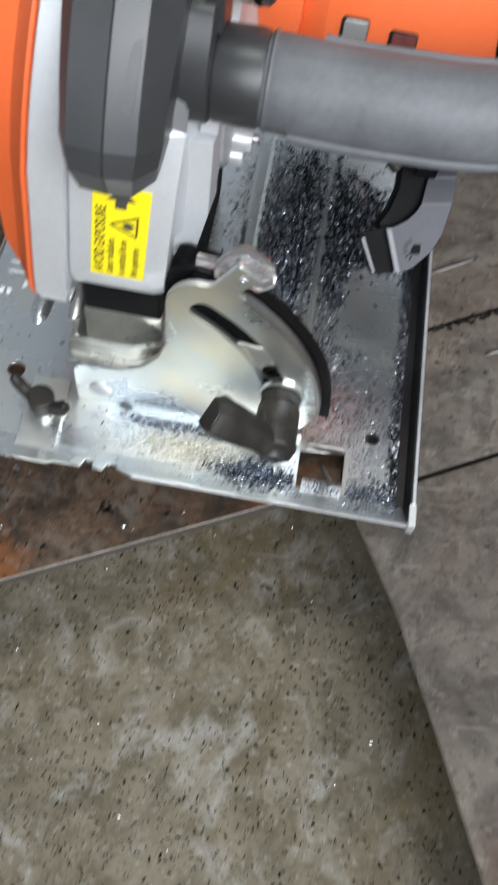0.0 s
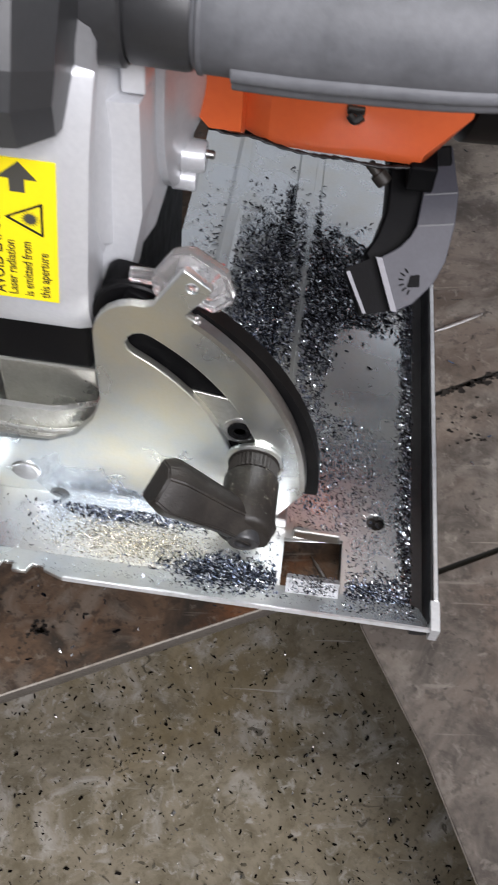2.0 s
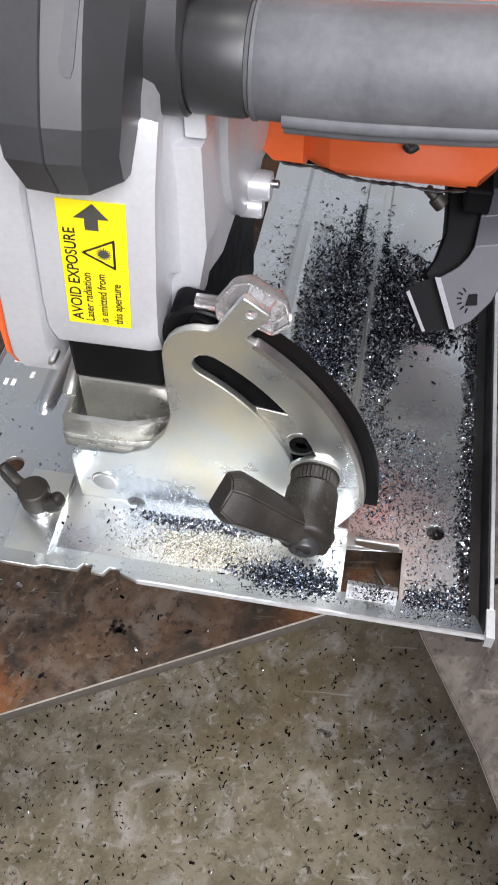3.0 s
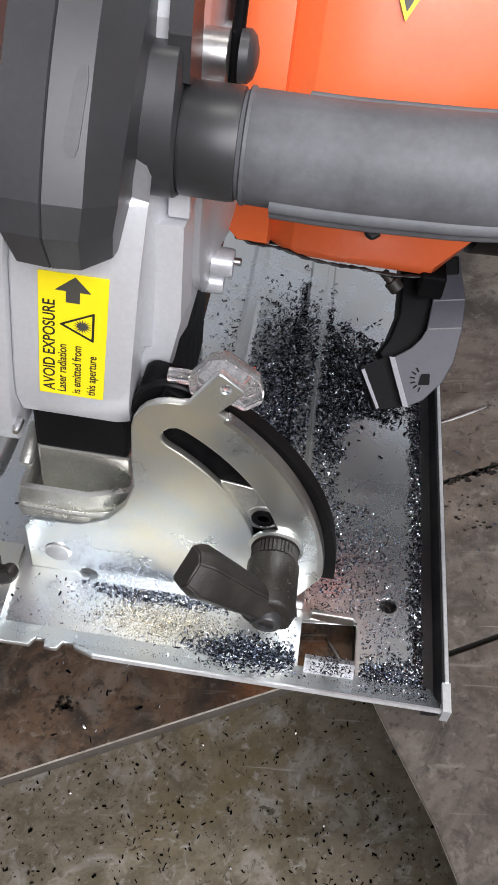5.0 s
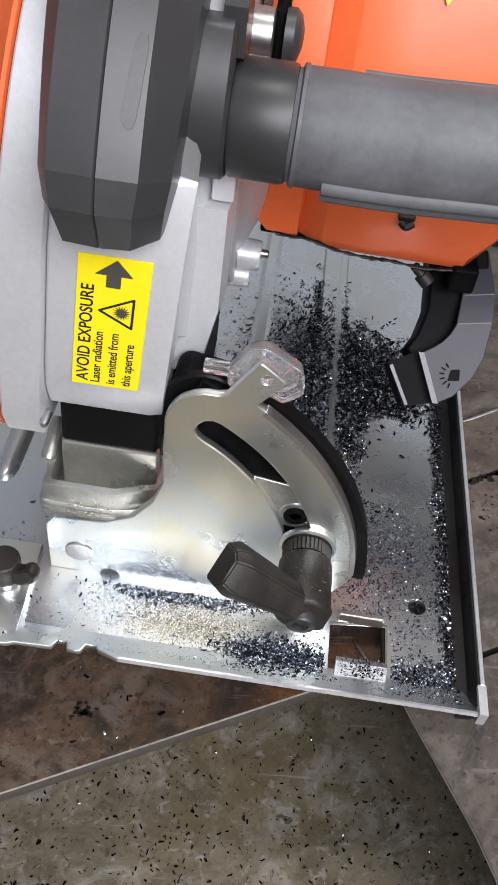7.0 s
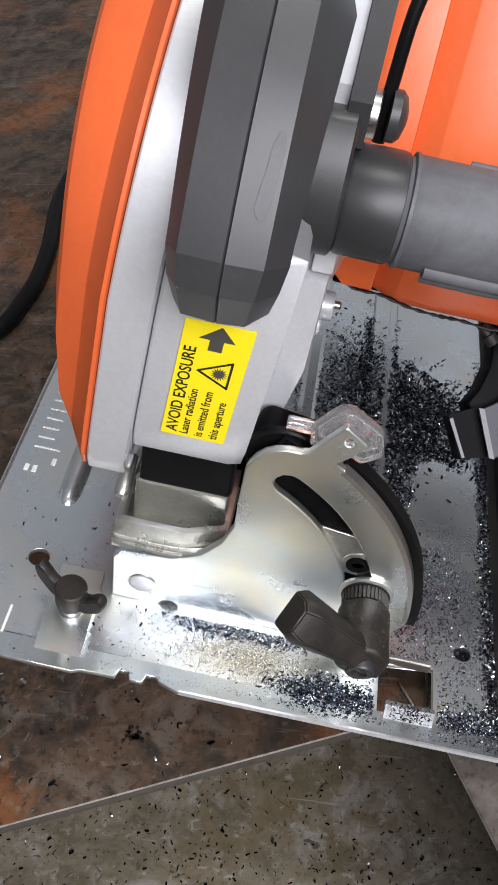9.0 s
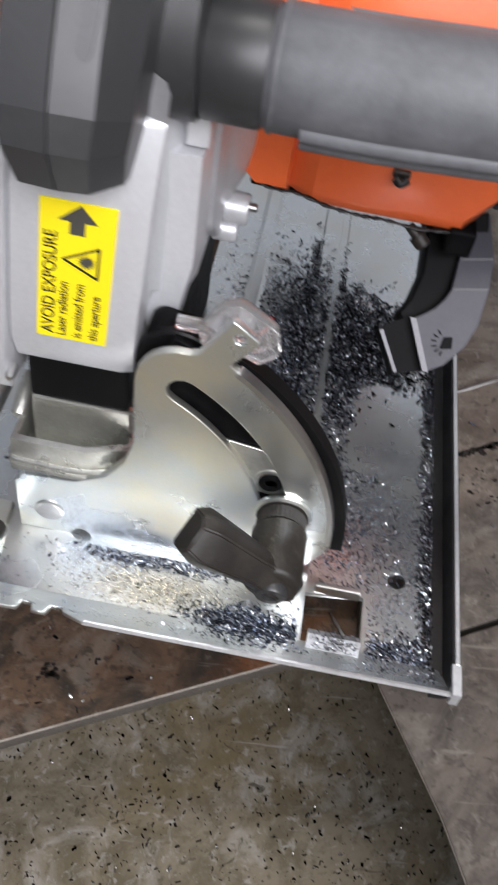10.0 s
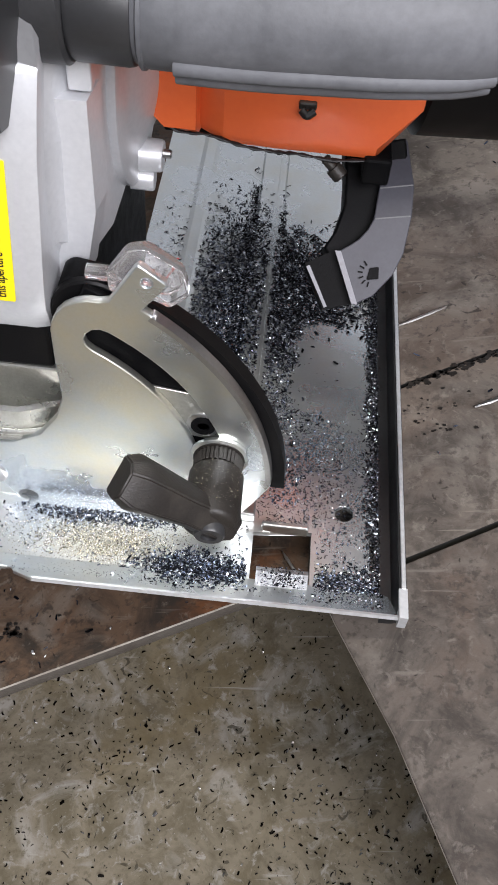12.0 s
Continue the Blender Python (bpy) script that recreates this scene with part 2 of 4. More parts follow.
def part(name, bm, mat, parent=None, label="", smooth=False, sharp=38):
    mesh = bpy.data.meshes.new(name)
    bm.normal_update()
    bm.to_mesh(mesh)
    bm.free()
    if smooth:
        for p in mesh.polygons:
            p.use_smooth = True
        mesh.set_sharp_from_angle(angle=radians(sharp))
    return mesh_object(name, mesh, mat, parent, label)


XZ = Matrix(((1, 0, 0, 0), (0, 0, -1, 0), (0, 1, 0, 0), (0, 0, 0, 1)))   # drawn upright, facing -y


def flat_mesh(name, loops, thick, m=Matrix(), bevel=0.0003):
    """A flat piece cut from sheet: outer loop and holes, extruded to the thickness about its plane."""
    cu = bpy.data.curves.new(name, "CURVE")
    cu.dimensions, cu.fill_mode = "2D", "BOTH"
    cu.extrude, cu.bevel_depth, cu.bevel_resolution = max(thick / 2 - bevel, 0), bevel, 1
    cu.offset = -bevel
    for loop in loops:
        sp = cu.splines.new("POLY")
        sp.points.add(len(loop) - 1)
        for p, q in zip(sp.points, loop):
            p.co = (q[0], q[1], 0, 1)
        sp.use_cyclic_u = True
    ob = bpy.data.objects.new(name, cu)
    scene.collection.objects.link(ob)
    dg = bpy.context.evaluated_depsgraph_get()
    dg.update()
    mesh = bpy.data.meshes.new_from_object(ob.evaluated_get(dg))
    bpy.data.objects.remove(ob)
    bpy.data.curves.remove(cu)
    mesh.transform(m)
    mesh.name = name
    return mesh


def sheet(name, loops, thick, m, mat, parent=None, label="", bevel=0.0003):
    return mesh_object(name, flat_mesh(name, loops, thick, m, bevel), mat, parent, label)


def box(x0, x1, y0, y1, z0, z1, bevel=0.0, segments=2):
    bm = bmesh.new()
    bmesh.ops.create_cube(bm, size=1, matrix=Matrix.LocRotScale(((x0 + x1) / 2, (y0 + y1) / 2, (z0 + z1) / 2), None, (x1 - x0, y1 - y0, z1 - z0)))
    if bevel:
        bmesh.ops.bevel(bm, geom=bm.edges[:], offset=bevel, segments=segments, affect="EDGES", profile=0.5)
    return bm


def rings(sections, cap=True, close=False):
    """A skin over a row of rings with equal counts of points."""
    bm = bmesh.new()
    vs = [[bm.verts.new(p) for p in s] for s in sections]
    pairs = list(zip(vs, vs[1:])) + ([(vs[-1], vs[0])] if close else [])
    for a, b in pairs:
        for i in range(len(a)):
            j = (i + 1) % len(a)
            bm.faces.new((a[i], a[j], b[j], b[i]))
    if cap and not close:
        bm.faces.new(vs[0][::-1])
        bm.faces.new(vs[-1])
    bmesh.ops.recalc_face_normals(bm, faces=bm.faces[:])
    return bm


def turned(axis_from, axis_to, profile, count=32):
    """A turned piece: profile of (along 0..1, radius) round the line from one point to the other."""
    a, b = Vector(axis_from), Vector(axis_to)
    d = (b - a).normalized()
    u = d.orthogonal().normalized()
    v = d.cross(u)
    return rings([[a + (b - a) * s + (u * math.cos(t) + v * math.sin(t)) * r for t in [2 * math.pi * k / count for k in range(count)]] for s, r in profile])


def tube(points, radius, count=24, squash=1.0):
    pts = [Vector(p) for p in points]
    out = []
    for i, p in enumerate(pts):
        d = (pts[min(i + 1, len(pts) - 1)] - pts[max(i - 1, 0)]).normalized()
        side = d.cross(Vector((0, 0, 1))).normalized()
        up = side.cross(d)
        r = radius[i] if isinstance(radius, (list, tuple)) else radius
        out.append([p + side * math.cos(t) * r + up * math.sin(t) * r * squash for t in [2 * math.pi * k / count for k in range(count)]])
    return rings(out)


def smooth_path(ctrl, steps=8):
    """A Catmull-Rom line through the control points."""
    c = [Vector(p) for p in ctrl]
    c = [2 * c[0] - c[1]] + c + [2 * c[-1] - c[-2]]
    out = []
    for i in range(1, len(c) - 2):
        p0, p1, p2, p3 = c[i - 1:i + 3]
        for k in range(steps):
            t = k / steps
            out.append(0.5 * (2 * p1 + (p2 - p0) * t + (2 * p0 - 5 * p1 + 4 * p2 - p3) * t * t + (3 * p1 - p0 - 3 * p2 + p3) * t ** 3))
    out.append(c[-2])
    return out


def arc(cx, cy, r, a0, a1, n=16):
    return [(cx + r * math.cos(radians(a0 + (a1 - a0) * k / n)), cy + r * math.sin(radians(a0 + (a1 - a0) * k / n))) for k in range(n + 1)]


def disc_loop(cx, cy, r, n=24):
    return arc(cx, cy, r, 0, 360, n)[:-1]


def rounded(loop, r, n=4):
    """Rounds the corners of a loop."""
    out, k = [], len(loop)
    for i in range(k):
        p, a, b = Vector(loop[i]), Vector(loop[i - 1]), Vector(loop[(i + 1) % k])
        da, db = (a - p), (b - p)
        ra = min(r, da.length * 0.45, db.length * 0.45)
        s, e = p + da.normalized() * ra, p + db.normalized() * ra
        for j in range(n + 1):
            t = j / n
            q = s * (1 - t) ** 2 + p * 2 * t * (1 - t) + e * t * t
            out.append((q.x, q.y))
    return out


def join(bms):
    bm = bmesh.new()
    for b in bms:
        me = bpy.data.meshes.new("t")
        b.to_mesh(me)
        b.free()
        bm.from_mesh(me)
        bpy.data.meshes.remove(me)
    return bm


# ================= the bench and the unseen room added round it ===
def setting():
    bm = bmesh.new()
    bmesh.ops.create_grid(bm, x_segments=2, y_segments=2, size=3.0)
    tagged(part("floor", bm, FLOOR), "worn grey-brown workshop floor strewn with dark metal flakes", "floor", kind="structure")

    def slab(name, loop, thick, mat, label, side, top=TABLE_Z):
        ob = sheet(name, [loop], thick, pose(0, 0, top - thick / 2), mat, bevel=0.0006)
        ob.data.materials.append(side)
        for f in ob.data.polygons:
            f.material_index = 1 if abs(f.normal.z) < 0.9 else 0
        return tagged(ob, label, "steel slab", kind="structure")

    # joints between the slabs of the raised bench
    rusty = slab("bench_slab_rusty", [(-1.5, -0.5755), (-0.057, 0.0095), (-0.0285, 0.021), (-0.0285, 1.5), (-1.5, 1.5)], 0.0055, SLAB_RUST,
         "rust-brown steel bench slab with a bare ground edge", BARE)
    edge = (Vector((-1.5, -0.5755, TABLE_Z)), Vector((-0.0285, 0.021, TABLE_Z)))
    out = Vector((0.376, -0.927, 0)) * 0.0006
    part("bright_edge", rings([[q - out * 0.5 + Vector((0, 0, 0.0001)), q + Vector((0, 0, 0.0001)), q + out * 0.15 - Vector((0, 0, 0.0004)), q - out * 0.5 - Vector((0, 0, 0.0004))] for q in edge]), ARRIS, rusty, "thin bright worn edge")
    slab("bench_slab_middle", [(-0.0275, 0.0135), (1.2, 0.559), (1.2, 0.5285 + 0.09), (-0.0275, 0.0885)], 0.008, SLAB_GREY,
         "grey-brown stained steel bench slab with dark joints", INK)
    slab("bench_slab_far", [(-0.0275, 0.0900), (1.2, 0.5285 + 0.0915), (1.2, 1.5), (-0.0275, 1.5)], 0.008, SLAB_GREY,
         "grey-brown stained steel bench slab beside the saw", INK)
    slab("bench_slab_near", [(-0.0275, 0.0122), (-0.0275, 0.0195), (-0.02, 0.005), (-0.002, -0.031), (0.013, -0.069), (0.20, -0.56), (0.30, -0.9), (1.2, -0.9), (1.2, 0.5575)][2:] + [(-0.0235, 0.0135)],
         0.0018, SLAB_NEAR, "grey-brown steel bench slab with a thin bright edge", ARRIS)
    # bearers under the slabs, set well back from their edges
    for x0, x1, y0, y1, top in ((-1.4, -0.35, 0.15, 1.4, TABLE_Z - 0.0055), (0.40, 1.1, 0.55, 1.4, TABLE_Z - 0.008), (0.40, 1.1, -0.75, 0.10, TABLE_Z - 0.0018)):
        tagged(part("bench_bearer", box(x0, x1, y0, y1, 0.0, top, 0.002), DULL), "dull steel bearer under the bench slabs", "bench bearer", kind="structure")
    # walls and ceiling out of view, added to shape reflections on the saw
    for name, x0, x1, y0, y1 in (("wall_west", -3.02, -3.0, -1.6, 1.8), ("wall_east", 3.0, 3.02, -1.6, 1.8), ("wall_north", -3, 3, 1.8, 1.82)):
        tagged(part(name, box(x0, x1, y0, y1, 0, 2.6), REFLECTED_WALL if name == "wall_north" else PLASTER), "unseen plain grey wall, added for its reflection and bounce", "wall", kind="structure")
    wall = sheet("wall_south", [[(-3, 0), (3, 0), (3, 2.6), (-3, 2.6)], [(0.05, 0.8), (1.85, 0.8), (1.85, 2.1), (0.05, 2.1)]], 0.02, Matrix.Translation((0, -1.61, 0)) @ XZ, PLASTER, bevel=0.001)
    tagged(wall, "unseen plain grey wall, added round a wide window opening", "wall", kind="structure")
    tagged(part("ceiling", box(-3, 3, -1.6, 1.8, 2.6, 2.62), PLASTER), "unseen plain grey ceiling, added for its reflection and bounce", "ceiling", kind="structure")


setting()

# ================= the saw =================
saw = new("circular_saw")
saw.matrix_world = SAW
tagged(saw, "orange and grey metal-cutting circular saw on a chip-strewn zinc base plate", "circular saw")


# ---- base plate ----
def base_plate():
    T = 0.002
    outer = [(-0.190, 0.012), (-0.0035, 0.0105), (-0.0035, 0.31), (-0.190, 0.31)]
    window = [(-0.046, 0.0095), (-0.027, 0.0085), (-0.027, 0.031), (-0.046, 0.029)]
    # the long blade opening
    opening = [(-0.132, 0.085), (-0.103, 0.085), (-0.103, 0.29), (-0.132, 0.29)]
    loops = [outer, window, opening, disc_loop(-0.017, 0.0395, 0.003), disc_loop(-0.167, 0.042, 0.0036), [(-0.0085, 0.0190), (-0.0042, 0.0190), (-0.0042, 0.0315), (-0.0085, 0.0315)]]
    body = sheet("base_plate", loops, T, pose(0, 0, -T / 2), ZINC_PLATE, saw, "zinc-plated pressed steel base with upturned rims", 0.0002)
    # front rim, bent up, with the cutting-line notches
    front = [(-0.190, 0.0), (-0.143, -0.0008), (-0.141, 0.0008), (-0.1300, 0.001), (-0.1292, 0.0048), (-0.1262, 0.0048), (-0.1252, 0.001),
             (-0.1212, 0.001), (-0.1204, 0.0050), (-0.1172, 0.0050), (-0.1162, 0.003), (-0.110, 0.0), (-0.0005, 0.0), (-0.0035, 0.0118), (-0.190, 0.0118)]
    me = flat_mesh("front_rim", [front], T, pose(0, 0, -T / 2), 0.0003)
    for v in me.vertices:
        t = max(0.0, (0.0112 - v.co.y) / 0.0112)
        v.co.z += 0.0068 * t ** 1.15
    mesh_object("front_rim", me, ZINC_PLATE, body, "bright sloping front rim")
    # right rim, turned up steeply
    prof = [(-0.0056, -0.0024), (-0.0056, 0.0004), (-0.0022, 0.0012), (-0.0010, 0.0085), (0.0012, 0.0085), (0.0004, -0.0004), (-0.0015, -0.002)]
    # the shade at the rim's foot is put into this dark colour too
    part("side_rim", rings([[(x, y, z) for x, z in prof] for y in (0.0025, 0.0175, 0.0176, 0.31)]), RIM, body, "dark side rim with grime and shade in its colour")
    # thin strip that paints the highlight along the rim's top
    part("rim_edge", box(-0.0004, 0.0010, 0.0085, 0.31, 0.0084, 0.0090, 0.0002, 1), EDGE, body, "cut edge with its highlight put into a pale colour")
    part("rim_corner", rings([[(x, y, z) for x, z in ((-0.0012, 0.0030), (-0.0012, 0.0088), (0.0014, 0.0088), (0.0014, 0.0030))] for y in (-0.0012, 0.0, 0.0086)]), EDGE, body, "bright folded rim corner")
    # the front edge's highlight, painted the same way
    part("front_edge", rings([[(x, y, z) for y, z in ((-0.0008, 0.0064), (-0.0004, 0.0076), (0.0004, 0.0074), (0.0003, 0.0058))] for x in (-0.1095, -0.06, -0.001)]), EDGE, body, "cut edge with its highlight put into a pale colour")
    # pressed ribs along the base
    for x, w, f in ((-0.083, 0.004, 0.5), (-0.0520, 0.0060, 0.86)):
        part("pressed_rib", rings([[(x - w, y, 0.0), (x - w * f, y, h), (x + w * f, y, h), (x + w, y, 0.0)] for y, h in ((0.068, 0.0001), (0.071, 0.0012), (0.30, 0.0012), (0.303, 0.0001))]), ZINC_PLATE, body)
    part("pressed_edge", rings([[(x, y, z) for x, z in ((-0.0501, 0.0), (-0.0498, 0.0016), (-0.0494, 0.0016), (-0.0490, 0.0))] for y in (0.072, 0.30)]), ZINC_PLATE, body, "bright pressed edge")
    blister = ((0.0652, 0.0004), (0.0656, 0.0018), (0.0668, 0.0031), (0.0688, 0.0041), (0.0720, 0.0047), (0.0800, 0.0050), (0.27, 0.0050))
    part("pressed_rib", rings([[(-0.165 + r * math.cos(2 * math.pi * k / 20), y, -0.0022 + r * math.sin(2 * math.pi * k / 20)) for k in range(20)] for y, r in blister]), ZINC_PLATE, body, smooth=True)
    part("left_rim", rings([[(x, y, z) for x, z in ((-0.1908, -0.0020), (-0.1908, 0.0006), (-0.1902, 0.0008), (-0.1894, 0.0003), (-0.1894, -0.0020))] for y in (0.0125, 0.31)]), ZINC_PLATE, body, "thin raised bright edge")
    # tabs at the guide window
    part("guide_tab", box(-0.0435, -0.0285, 0.0295, 0.0315, -0.001, 0.0035, 0.0006), STEEL, body, "small upturned steel tab")
    part("guide_tab", rings([[(x, y, z) for y, z in ((0.0080, -0.0010), (0.0085, 0.0012), (0.0118, 0.0050), (0.0134, 0.0048), (0.0125, 0.0030))] for x in (-0.0440, -0.0435, -0.0285, -0.028)]), DULL, body, "small folded steel tab")
    # scale marks along the edge
    for i in range(26):
        y = 0.091 + 0.0052 * i
        ln = 0.010 if i % 5 == 0 else 0.0065
        part("scale_mark", box(-0.1845, -0.1845 + ln, y - 0.0003, y + 0.0003, 0.0, 0.0002), WHITEINK, body)
    for x, y in ((-0.184, 0.080), (-0.181, 0.080), (-0.175, 0.085)):
        part("scale_figure", box(x - 0.0008, x + 0.0008, y - 0.0016, y + 0.0016, 0.0, 0.0002), WHITEINK, body)
    part("scale_mark", box(-0.1700, -0.1692, 0.011, 0.0215, 0.0, 0.0002), WHITEINK, body)
    return body


plate = base_plate()


# ---- rip fence clamp with its wing nut ----
def clamp():
    strip = sheet("clamp_strip", [rounded([(-0.158, 0.005), (-0.142, 0.004), (-0.143, 0.040), (-0.1585, 0.040)], 0.001)], 0.0025, pose(0, 0, 0.0013), ZINC, saw, "flat zinc clamp strip", 0.0004)
    part("stud", turned((-0.150, 0.0225, 0.002), (-0.150, 0.0225, 0.009), [(0, 0.004), (0.25, 0.004), (0.26, 0.0032), (0.5, 0.0032), (0.51, 0.0036), (0.8, 0.0036), (1, 0.003)], 20), STEEL, strip, "threaded steel stud", smooth=True)
    c = Vector((-0.150, 0.0225, 0.0))
    hub = turned(c + Vector((0, 0, 0.0075)), c + Vector((0, 0, 0.0165)), [(0, 0.0046), (0.15, 0.005), (0.80, 0.0054), (0.95, 0.0052), (0.999, 0.0047), (1, 0.0036)], 24)
    wings = []
    for t in (-22, 158):
        out = rounded([(0.0030, 0.0075), (0.0075, 0.0090), (0.0125, 0.0140), (0.0138, 0.0185), (0.0120, 0.0215), (0.0092, 0.0200), (0.0066, 0.0165), (0.0030, 0.0160)], 0.0016, 4)
        bm = bmesh.new()
        me = flat_mesh("wing", [out], 0.0040, pose(c.x, c.y, 0, 90, 0, t), 0.0013)
        bm.from_mesh(me)
        bpy.data.meshes.remove(me)
        wings.append(bm)
    part("wing_nut", join([hub] + wings), LEVER, strip, "black plastic wing nut", smooth=True)


clamp()

# ---- bevel bracket: upright zinc quadrant with its slot ----
QY = 0.0335


def quadrant():
    C = (-0.1275, 0.0155)
    outline = [(-0.139, 0.0), (-0.1395, 0.022), (-0.1370, 0.0265)]
    outline += [(-0.121, 0.0275), (-0.112, 0.0325), (-0.1062, 0.041), (-0.1035, 0.050), (-0.1040, 0.062), (-0.1040, 0.076)]
    outline += [(-0.1033, 0.0790), (-0.1018, 0.0822), (-0.0998, 0.0846), (-0.0970, 0.0864), (-0.0938, 0.0874), (-0.0905, 0.0874), (-0.0882, 0.0880)]
    outline += rounded([(-0.0882, 0.0880), (-0.0806, 0.1006), (-0.0732, 0.0950), (-0.0770, 0.0885)], 0.0012, 3)[4:12]
    outline += arc(C[0], C[1], 0.0852, 56, 2, 24)
    outline += [(-0.0445, 0.014), (-0.0470, 0.009), (-0.051, 0.0015), (-0.054, 0.0), (-0.1165, 0.0)]
    outline += arc(-0.1195, 0.0, 0.0032, 0, 180, 8)
    slot = arc(C[0], C[1], 0.0727, 58, -4, 18) + arc(C[0] + 0.0685 * math.cos(radians(-4)), C[1] + 0.0685 * math.sin(radians(-4)), 0.0042, -4, -184, 6)[1:-1]
    slot += arc(C[0], C[1], 0.0643, -4, 58, 18) + arc(C[0] + 0.0685 * math.cos(radians(58)), C[1] + 0.0685 * math.sin(radians(58)), 0.0042, 238, 58, 6)[1:-1]
    body = sheet("bevel_bracket", [outline, slot, disc_loop(-0.0785, 0.0952, 0.0014, 16)], 0.0026, Matrix.Translation((0, QY + 0.0013, 0)) @ XZ, ZINC, saw, "polished zinc-plated steel quadrant with a curved slot", 0.0004)
    # raised lip along the arc
    lip = [[(C[0] + r * math.cos(a), QY + dy, C[1] + r * math.sin(a)) for r, dy in ((0.0836, 0.0), (0.0838, -0.0006), (0.0853, -0.0006), (0.0856, 0.0026), (0.0846, 0.003))] for a in [radians(54 - k * 2.2) for k in range(24)]]
    part("rolled_lip", rings(lip), STEEL, body, "bright rolled edge", smooth=True)
    # black arc-shaped rail behind
    rail = []
    for k in range(24):
        t = 56 - 2.5 * k
        ca, sa, ro = math.cos(radians(t)), math.sin(radians(t)), 0.0896 - 0.0042 * t / 56
        rail.append([(C[0] + r * ca, y, C[1] + r * sa) for r, y in ((0.0815, QY + 0.004), (ro, QY + 0.004), (ro, QY + 0.009), (0.0815, QY + 0.009))])
    part("guide_rail", rings(rail), BLACK, saw, "black plastic arc rail", smooth=True)
    rv = part("rivet", turned((-0.1292, QY, 0.0108), (-0.1292, QY - 0.0009, 0.0108), [(0, 0.0046), (0.5, 0.0045), (0.8, 0.0040), (0.81, 0.0034), (1, 0.0012)], 28), STEEL, body, smooth=True)
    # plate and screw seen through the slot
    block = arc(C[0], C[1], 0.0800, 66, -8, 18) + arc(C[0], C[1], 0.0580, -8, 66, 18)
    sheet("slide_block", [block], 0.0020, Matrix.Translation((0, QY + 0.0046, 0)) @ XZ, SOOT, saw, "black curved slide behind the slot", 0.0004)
    sb = sheet("slide_plate", [rounded([(-0.0790, 0.0560), (-0.0600, 0.0530), (-0.0500, 0.0330), (-0.0600, 0.0350), (-0.0680, 0.0365), (-0.0720, 0.0450)], 0.0008, 2)], 0.0008, Matrix.Translation((0, QY + 0.0031, 0)) @ XZ, CAST_RAW, saw, "small zinc slide plate", 0.0002)
    part("washer", turned((-0.0638, QY + 0.0030, 0.0418), (-0.0638, QY + 0.0022, 0.0418), [(0, 0.0050), (0.7, 0.0050), (1, 0.0046)], 24), STEEL, sb, "bright pressed rim", smooth=True)
    part("screw", turned((-0.0638, QY + 0.0030, 0.0418), (-0.0638, QY + 0.0010, 0.0418), [(0, 0.0038), (0.6, 0.0036), (0.75, 0.0030), (0.76, 0.0019), (0.4, 0.0017), (0.4, 0.0002)], 18), SOOT, sb, "dark socket screw", smooth=True)
    part("foot_bar", box(-0.062, -0.046, QY - 0.001, QY + 0.006, 0.0, 0.004, 0.0006), STEEL, body)
    return body


bracket = quadrant()


# ---- clamping lever ----
def lever():
    x, z = -0.0585, 0.0315
    boss = part("lever_boss", turned((x, QY, z), (x, 0.0085, z - 0.001), [(0, 0.0074), (0.06, 0.0077), (0.07, 0.0068), (0.26, 0.0068), (0.27, 0.0076), (0.30, 0.0080), (0.93, 0.0083), (0.97, 0.0078), (1, 0.0066)], 36), LEVER, saw, "black knurled lever boss dusted with chips", smooth=True)
    part("washer", turned((x, QY - 0.0001, z), (x, QY - 0.0014, z), [(0, 0.0087), (0.8, 0.0087), (1, 0.0083)], 32), ZINC, boss, "bright washer", smooth=True)
    for k in range(34):
        a = 2 * math.pi * k / 34
        px, pz = x + 0.0069 * math.cos(a), z + 0.0069 * math.sin(a)
        part("knurl", box(px - 0.0004, px + 0.0004, QY - 0.0065, QY - 0.0022, pz - 0.0004, pz + 0.0004), LEVER, boss)
    # arm: a bar with facets that thickens to a blunt, chamfered tip
    a, b = Vector((x + 0.001, 0.0125, z - 0.0015)), Vector((-0.0828, 0.0085, 0.0494))
    d = (b - a).normalized()
    n = Vector((0, -0.72, 0.69))
    n = (n - d * n.dot(d)).normalized()
    w = d.cross(n)

    def sec(p, hw, hn):
        return [p + w * u * hw + n * v * hn for u, v in ((-1, -0.9), (-1, 0.30), (-0.62, 1), (0.62, 1), (1, 0.30), (1, -0.9))]
    s = [sec(a - d * 0.006, 0.0045, 0.0050), sec(a - d * 0.002, 0.0062, 0.0060), sec(a + d * 0.010, 0.0055, 0.0058), sec(b - d * 0.012, 0.0066, 0.0062), sec(b - d * 0.0045, 0.0073, 0.0064), sec(b, 0.0056, 0.0046)]
    bm = rings(s)
    bmesh.ops.bevel(bm, geom=bm.edges[:], offset=0.0005, segments=2, affect="EDGES")
    part("lever_arm", bm, LEVER, boss, "black faceted lever arm", smooth=True, sharp=28)
    part("screw", turned((x, 0.009, z - 0.001), (x, 0.0045, z - 0.0015), [(0, 0.0045), (0.6, 0.0045), (0.75, 0.0040), (0.76, 0.0024), (0.5, 0.0022), (0.5, 0.0002)], 24), SLEEVE, boss, "dark socket-head screw", smooth=True)


lever()


